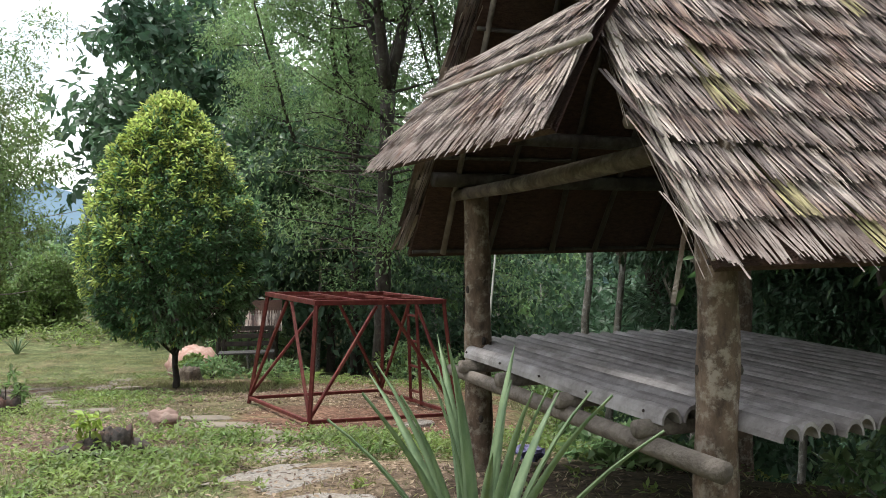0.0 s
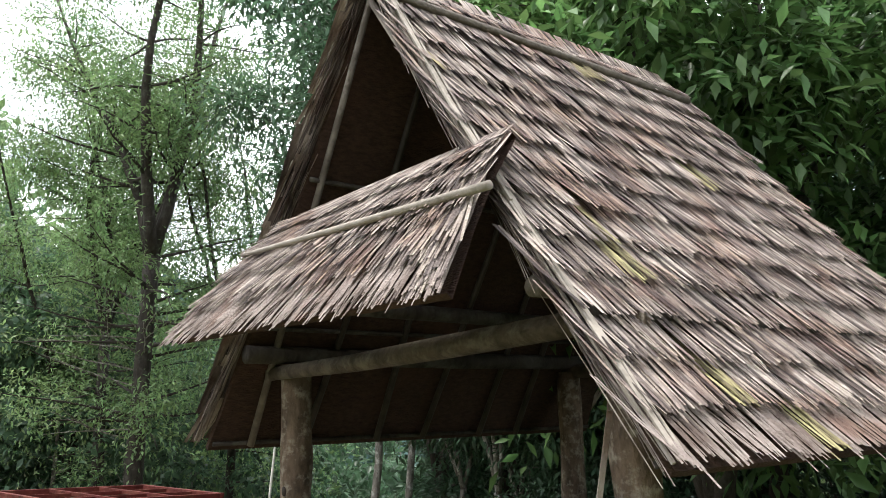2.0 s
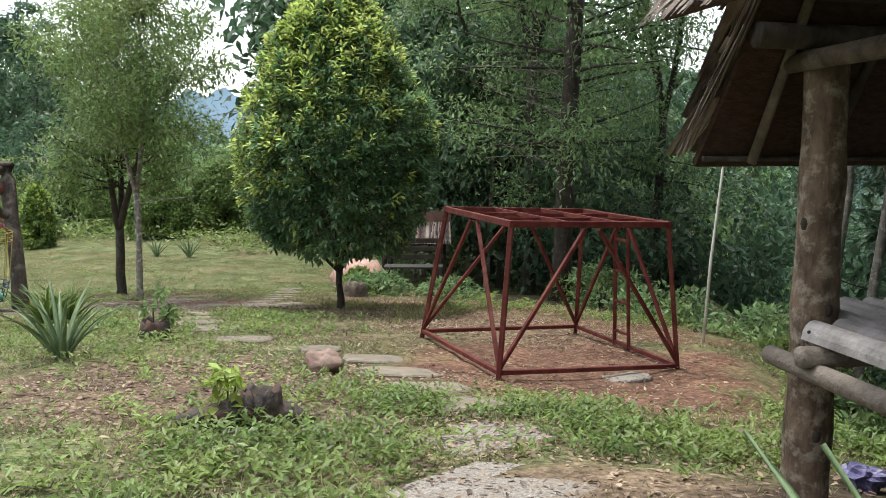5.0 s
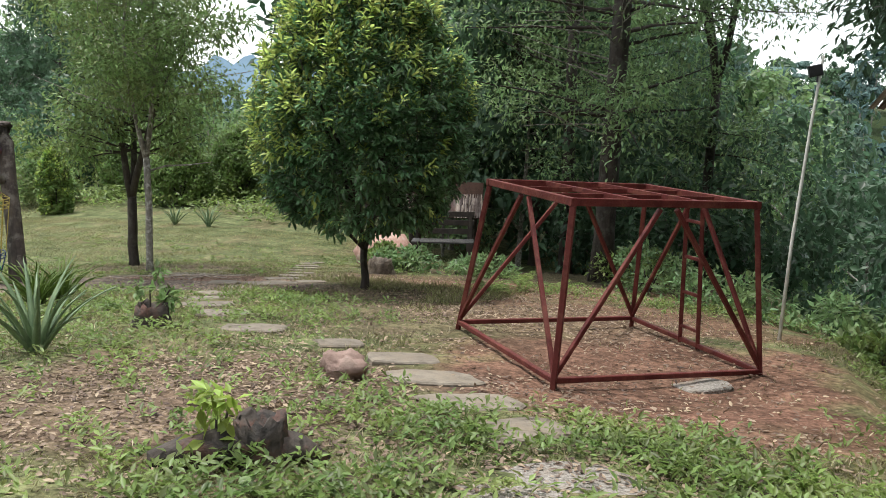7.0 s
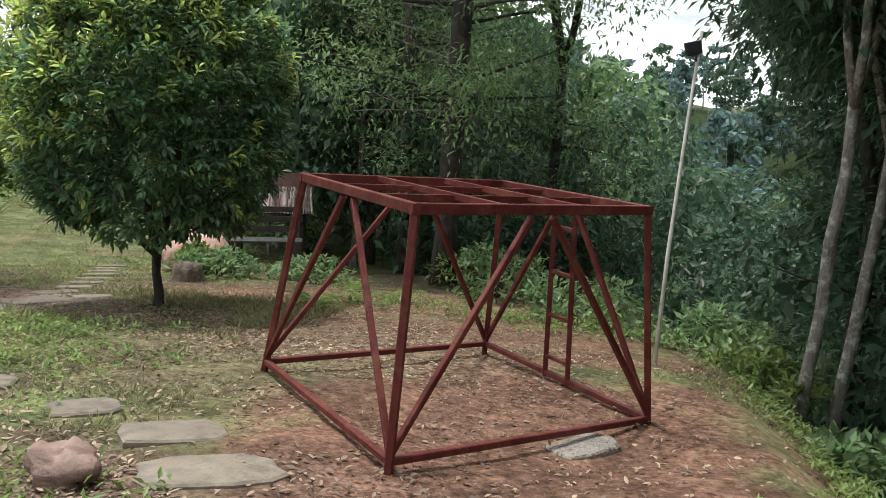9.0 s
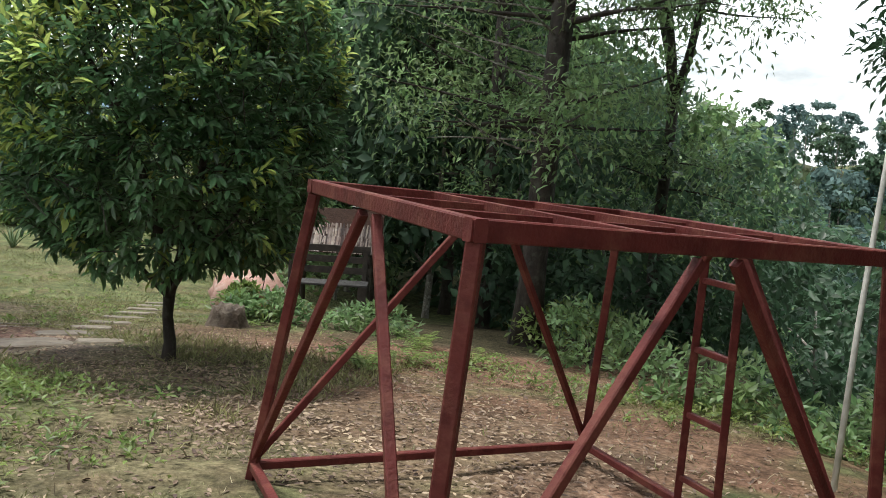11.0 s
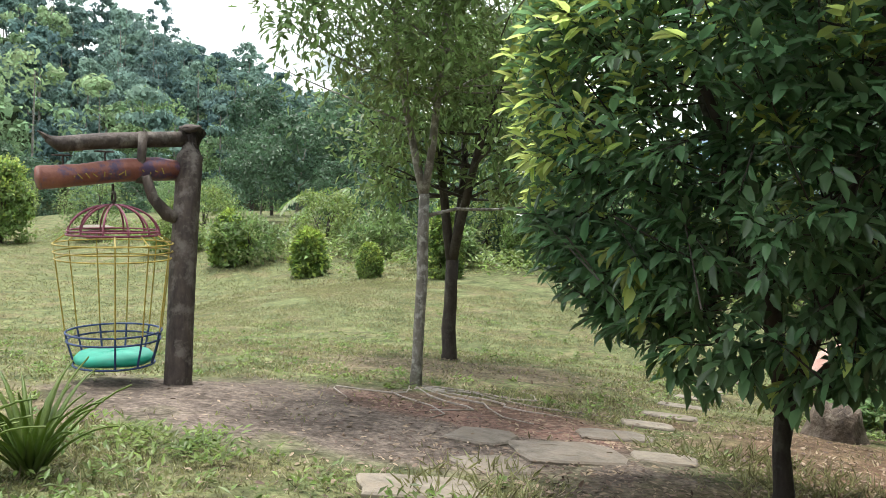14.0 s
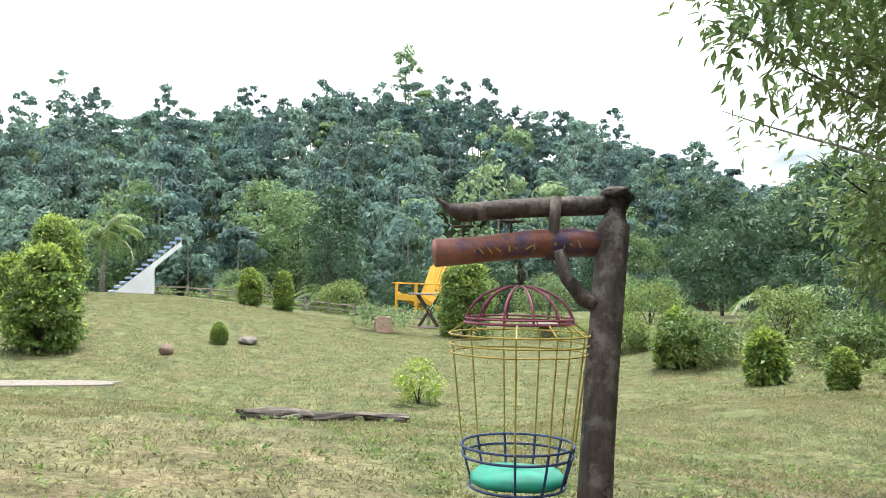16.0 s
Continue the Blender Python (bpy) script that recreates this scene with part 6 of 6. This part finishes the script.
part("foliage", fast_mesh("foliage", *crown_leaves(rngp, rngp.normal(size=(26, 3)) * np.array([0.7, 1.1, 0.3]) + np.array([0, 0, 0.9]), np.full(26, 0.45), 30, 0.3, 0.08)), M_DARK, PL)["kind"] = "stuff"
ROUND = thing("stone_table", "low flat stone table on the lawn edge", "table", (-52.0, 24.6, gz(-52.0, 24.6)))
part("top", lump((0, 0, 0.75), (1.2, 1.0, 0.14), 8, 16, 0.15), M_STONE, ROUND)
part("foot", lump((0, 0, 0.3), (0.5, 0.5, 0.42), 9, 12, 0.2), M_STONE, ROUND)

BN = thing("garden_bench", "dark wooden bench with pale slats under the trees", "bench", (-7.25, 21.9, gz(-7.25, 21.9)), turn=18)
for k in range(6):
    part("slat", bar((-0.7, -0.22 + 0.09 * k, 0.62), (0.7, -0.22 + 0.09 * k, 0.62), 0.05, 0.04, (0, 0, 1)), M_PALESLAT, BN, "pale seat slat" if k == 0 else "")
for sx in (-0.62, 0.62):
    part("end_block", bar((sx, -0.25, 0.3), (sx, 0.3, 0.3), 0.16, 0.6, (0, 0, 1)), M_DARKWOOD, BN, "dark wooden end")
    part("back_post", bar((sx, 0.32, 0), (sx, 0.42, 1.25), 0.08, 0.08), M_DARKWOOD, BN)
for z in (0.8, 1.0, 1.2):
    part("back_rail", bar((-0.7, 0.38, z), (0.7, 0.38, z), 0.03, 0.12, (0, 0, 1)), M_DARKWOOD, BN)
SC = thing("thatch_shelter", "small thatched shelter roof on dark posts", "shelter", (-7.75, 23.2, gz(-7.75, 23.2) + 0.2), turn=15)
for sx in (-0.7, 0.7):
    for sy in (-0.5, 0.6):
        part("post", tube([(sx, sy, -0.2), (sx, sy, 1.5 if sy > 0 else 1.1)], 0.07, 8, 0.08, 3), M_DARKBARK, SC)
for c in range(4):
    vs, fs = [], []
    for i in range(60):
        x = -0.95 + 1.9 * (i + rnd.random()) / 60
        z0, y0 = 1.80 - 0.16 * c, 0.1 - 0.12 * c
        v, f = strip(Vector((x, y0, z0)), Vector((x + rnd.uniform(-0.03, 0.03), y0 - 0.18, z0 - 0.3)), 0.045, Vector((1, 0, 0)), Vector((0, -0.85, 0.5)), rnd.random())
        k0 = len(vs)
        vs += v
        fs += [tuple(j + k0 for j in ff) for ff in f]
    part("thatch_course", plain_mesh("thatch_course", vs, fs), M_THATCH, SC)
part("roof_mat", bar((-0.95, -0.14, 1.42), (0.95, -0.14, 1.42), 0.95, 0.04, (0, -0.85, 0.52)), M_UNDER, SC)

def fern(at, seed, n=8, length=0.5):
    x, y = at
    t = thing("fern", "feathery green fern on bare soil beside the stand", "fern", (x, y, gz(x, y) - 0.01), "ferns beside the stand")
    r2 = random.Random(seed)
    for k in range(n):
        a, el = 2 * math.pi * k / n + r2.uniform(-0.3, 0.3), r2.uniform(0.7, 1.2)
        d, p, pts = Vector((math.cos(a), math.sin(a), 0)), Vector((0, 0, 0)), []
        L = length * r2.uniform(0.7, 1.1)
        for i in range(13):
            pts.append(p.copy())
            p = p + (d * math.cos(el) + Vector((0, 0, math.sin(el)))) * (L / 12)
            el -= 0.11
        rows = [(tuple(pts[i]), tuple(Vector((-d.y, d.x, 0)) * sg + d * 0.35), 0.11 * math.sin(math.pi * (0.12 + 0.85 * i / 12)) * length / 0.5) for i in range(2, 13) for sg in (-1, 1)]
        pos, ax, ln = (np.array([r[j] for r in rows]) for j in range(3))
        frond = part("frond", fast_mesh("frond", *leaves(pos, ax, np.tile([0, 0, 1.0], (len(rows), 1)), ln, 0.03)), M_FERN, t)
        part("rib", tube(pts, [0.005 - 0.0003 * i for i in range(13)], 5), M_FERN, frond)
    return t


for i, (x, y) in enumerate(((-3.92, 15.3), (-4.12, 15.75), (-3.75, 16.3), (-4.2, 17.9), (-3.3, 16.9))):
    fern((x, y), 300 + i)

# surface roots by the forked tree
RT = thing("tree_roots", "pale surface roots on bare soil by the forked tree", "roots")
for k in range(7):
    a = math.radians(-75 + 22 * k)
    pts = []
    for i in range(8):
        d = 0.15 + 0.26 * i
        x, y = -9.95 + d * math.cos(a + 0.35 * math.sin(0.9 * i + 2.3 * k)), 15.4 + d * math.sin(a + 0.16 * math.sin(i * 1.3 + k)) * 0.6
        pts.append((x, y, gz(x, y) + 0.012))
    part("root", tube(pts, [0.014 - 0.0013 * i for i in range(8)], 6, 0.2, k), M_PALEPOLE, RT, "", True)


# ---- grass, weeds and fallen leaves ----
def bare_amount(x, y):
    out = np.zeros_like(x)
    for cx, cy, rx, ry, turn, _, _, amount in BARE:
        c, s = math.cos(radians(turn)), math.sin(radians(turn))
        u, w = ((x - cx) * c + (y - cy) * s) / rx, (-(x - cx) * s + (y - cy) * c) / ry
        out = np.maximum(out, amount * (np.hypot(u, w) < 0.95))
    for x0, y0, a, b, _ in SLABS + [(-1.1, 7.62, 0.9, 0.62, 0), (-0.75, 6.55, 1.1, 0.8, 0), (-0.3, 5.3, 1.1, 0.7, 0)]:
        out = np.maximum(out, np.hypot(x - x0, y - y0) < 0.235 * (a + b))
    return out


def patchy(x, y, scale):
    return np.array([noise.noise(Vector((a * scale, b * scale, 3.3))) for a, b in zip(x, y)])


def grass_field(name, label, n, x0, x1, y0, y1, lo, hi, width, seed, mat, clear=True, patch=0.35):
    rng = np.random.default_rng(seed)
    x, y = rng.uniform(x0, x1, n), rng.uniform(y0, y1, n)
    keep = (rng.random(n) > bare_amount(x, y) * 1.02) if clear else np.ones(n, bool)
    keep &= patchy(x, y, 0.8) > -patch * rng.random(n) * 1.6
    x, y = x[keep], y[keep]
    m = len(x)
    pos = np.c_[x, y, ground_z(x, y) - 0.01]
    ax = unit(np.c_[rng.normal(size=(m, 2)) * 0.8, np.full(m, 0.75)])
    ln = rng.uniform(lo, hi, m)
    v, t = leaves(pos, ax, unit(rng.normal(size=(m, 3))), ln, width * (0.7 + 0.6 * rng.random(m)), 0.1)
    return tagged(part(name, fast_mesh(name, v, t), mat), label, "grass", kind="stuff")


grass_field("grass", "short patchy grass along the garden path", 190000, -9.5, 2.5, 2.5, 18, 0.02, 0.07, 0.0085, 401, M_GRASS)
grass_field("grass", "short lawn grass", 210000, -26, -7, 4, 26, 0.025, 0.075, 0.014, 402, M_GRASS)
grass_field("grass", "short sunlit lawn grass", 150000, -62, -24, -8, 32, 0.04, 0.11, 0.032, 403, M_GRASS, False)
grass_field("dry_grass", "dry straw-coloured grass among the green", 42000, -9.0, 1.5, 3.0, 17, 0.03, 0.09, 0.008, 405, M_STRAW)
grass_field("dry_grass", "dry straw-coloured grass on the lawn", 34000, -30, -8, 4, 24, 0.03, 0.07, 0.012, 406, M_STRAW)
grass_field("grass", "taller grass under the garden tree", 5500, -7.2, -3.6, 12.6, 16.2, 0.06, 0.18, 0.012, 404, M_GRASS, False, 0.0)


def weed_field(name, label, spots, seed, leaf, mat):
    rng = np.random.default_rng(seed)
    packs = []
    for x, y, n, h in spots:
        a = rng.random(n) * 6.28
        el = rng.uniform(0.1, 1.1, n)
        stem = rng.uniform(0.02, h, n)
        pos = np.c_[x + rng.normal(size=n) * h * 0.55, y + rng.normal(size=n) * h * 0.55, np.zeros(n)]
        pos[:, 2] = ground_z(pos[:, 0], pos[:, 1]) + stem
        ax = np.c_[np.cos(a) * np.cos(el), np.sin(a) * np.cos(el), np.sin(el) * 0.7]
        packs.append(leaves(pos, ax, np.tile([0, 0, 1.0], (n, 1)) + rng.normal(size=(n, 3)) * 0.3, leaf * rng.uniform(0.6, 1.2, n), leaf * 0.36))
    return tagged(part(name, fast_mesh(name, *stack(*packs)), mat), label, "weeds", kind="stuff")


rw = random.Random(31)
spots = []
for cx, cy, sx, sy, n in ((-1.9, 8.2, 0.7, 0.7, 130), (-0.2, 7.9, 0.8, 0.5, 130), (-1.6, 6.4, 0.8, 0.9, 110), (-2.6, 5.6, 1.2, 1.0, 130), (-3.3, 8.0, 1.2, 1.2, 70), (-5.2, 9.2, 1.2, 0.9, 110), (-6.6, 10.6, 1.0, 1.0, 120), (-4.9, 11.3, 0.9, 0.9, 100),
                          (1.2, 8.2, 1.0, 0.8, 120), (0.9, 9.8, 0.5, 0.6, 60), (0.9, 12.6, 0.5, 2.0, 120), (-5.6, 12.6, 1.0, 0.6, 100), (-6.0, 18.6, 1.0, 0.8, 60), (2.2, 5.4, 1.0, 1.2, 30), (-2.2, 6.9, 0.8, 0.6, 110), (-0.9, 8.5, 0.6, 0.4, 80), (0.7, 10.9, 0.5, 0.8, 70), (-8.0, 12.2, 0.7, 0.5, 60), (-3.0, 16.2, 1.2, 0.8, 60), (-0.9, 15.6, 1.2, 0.8, 90)):
    for _ in range(n):
        x, y = rw.gauss(cx, sx * 0.6), rw.gauss(cy, sy * 0.6)
        if float(bare_amount(np.array([x]), np.array([y]))[0]) < 0.9 or rw.random() < 0.1:
            spots.append((x, y, rw.randint(9, 18), rw.uniform(0.05, 0.14)))
for _ in range(1500):
    x, y = rw.uniform(-19, -6.5), rw.uniform(9.5, 23)
    if float(bare_amount(np.array([x]), np.array([y]))[0]) < 0.5 and noise.noise(Vector((x * 0.7, y * 0.7, 8.0))) > -0.1:
        spots.append((x, y, rw.randint(7, 13), rw.uniform(0.03, 0.075)))
weed_field("weeds", "bright broad-leaved weeds beside the path", spots, 501, 0.066, M_FERN)
spots = []
for _ in range(520):
    f = rw.random()
    x, y = -58 + 46 * f + rw.gauss(0, 1.2), 25.0 + 5.0 * math.sin(f * 2.2) + rw.gauss(0, 1.3)
    spots.append((x, y, rw.randint(12, 22), rw.uniform(0.25, 0.75)))
for _ in range(160):
    x, y = -69 + rw.gauss(0, 1.6), rw.uniform(-2, 22)
    spots.append((x, y, rw.randint(10, 18), rw.uniform(0.25, 0.6)))
weed_field("tall_weeds", "tall rank weeds along the lawn border", spots, 502, 0.24, M_FERN)
rng = np.random.default_rng(601)
packs = []
for cx, cy, sx, sy, n in ((-3.4, 8.3, 1.4, 1.1, 6500), (-1.2, 11.2, 1.6, 1.5, 1300), (-3.4, 12.7, 1.6, 1.3, 6000), (-8.5, 14.2, 1.7, 1.0, 700), (0.2, 6.4, 0.9, 0.9, 500), (-5.5, 16.5, 1.8, 1.3, 700), (-11.5, 17.0, 1.6, 1.2, 500), (-2.5, 5.5, 2.0, 1.6, 4200), (-1.8, 8.0, 1.2, 1.0, 2600), (-5.2, 14.0, 1.5, 1.2, 2200), (-0.6, 8.0, 0.8, 0.8, 700), (-9, 10.5, 3.0, 1.6, 400), (-3.0, 17.6, 1.8, 1.2, 500), (-4.8, 14.6, 1.6, 1.1, 2600), (-7.0, 15.2, 1.0, 1.2, 900), (-9.0, 15.8, 1.6, 1.2, 1500), (-11.8, 17.4, 2.0, 1.4, 2200)):
    x, y = rng.normal(cx, sx, n), rng.normal(cy, sy, n)
    keep = np.ones(n, bool)
    for x0, y0, a, b, _ in SLABS:
        keep &= (np.hypot(x - x0, y - y0) > 0.27 * (a + b)) | (rng.random(n) < 0.12)
    x, y = x[keep], y[keep]
    n = len(x)
    pos = np.c_[x, y, ground_z(x, y) + 0.008 + 0.018 * rng.random(n)]
    ax = np.c_[rng.normal(size=(n, 2)), rng.normal(size=n) * 0.12]
    ln = rng.uniform(0.02, 0.06, n)
    packs.append(leaves(pos, ax, np.tile([0, 0, 1.0], (n, 1)) + rng.normal(size=(n, 3)) * 0.25, ln, ln * rng.uniform(0.25, 0.5, n), 0.08, True))
tagged(part("leaf_litter", fast_mesh("leaf_litter", *stack(*packs)), M_LITTER), "dry brown fallen leaves scattered on the ground", "leaves", kind="stuff")
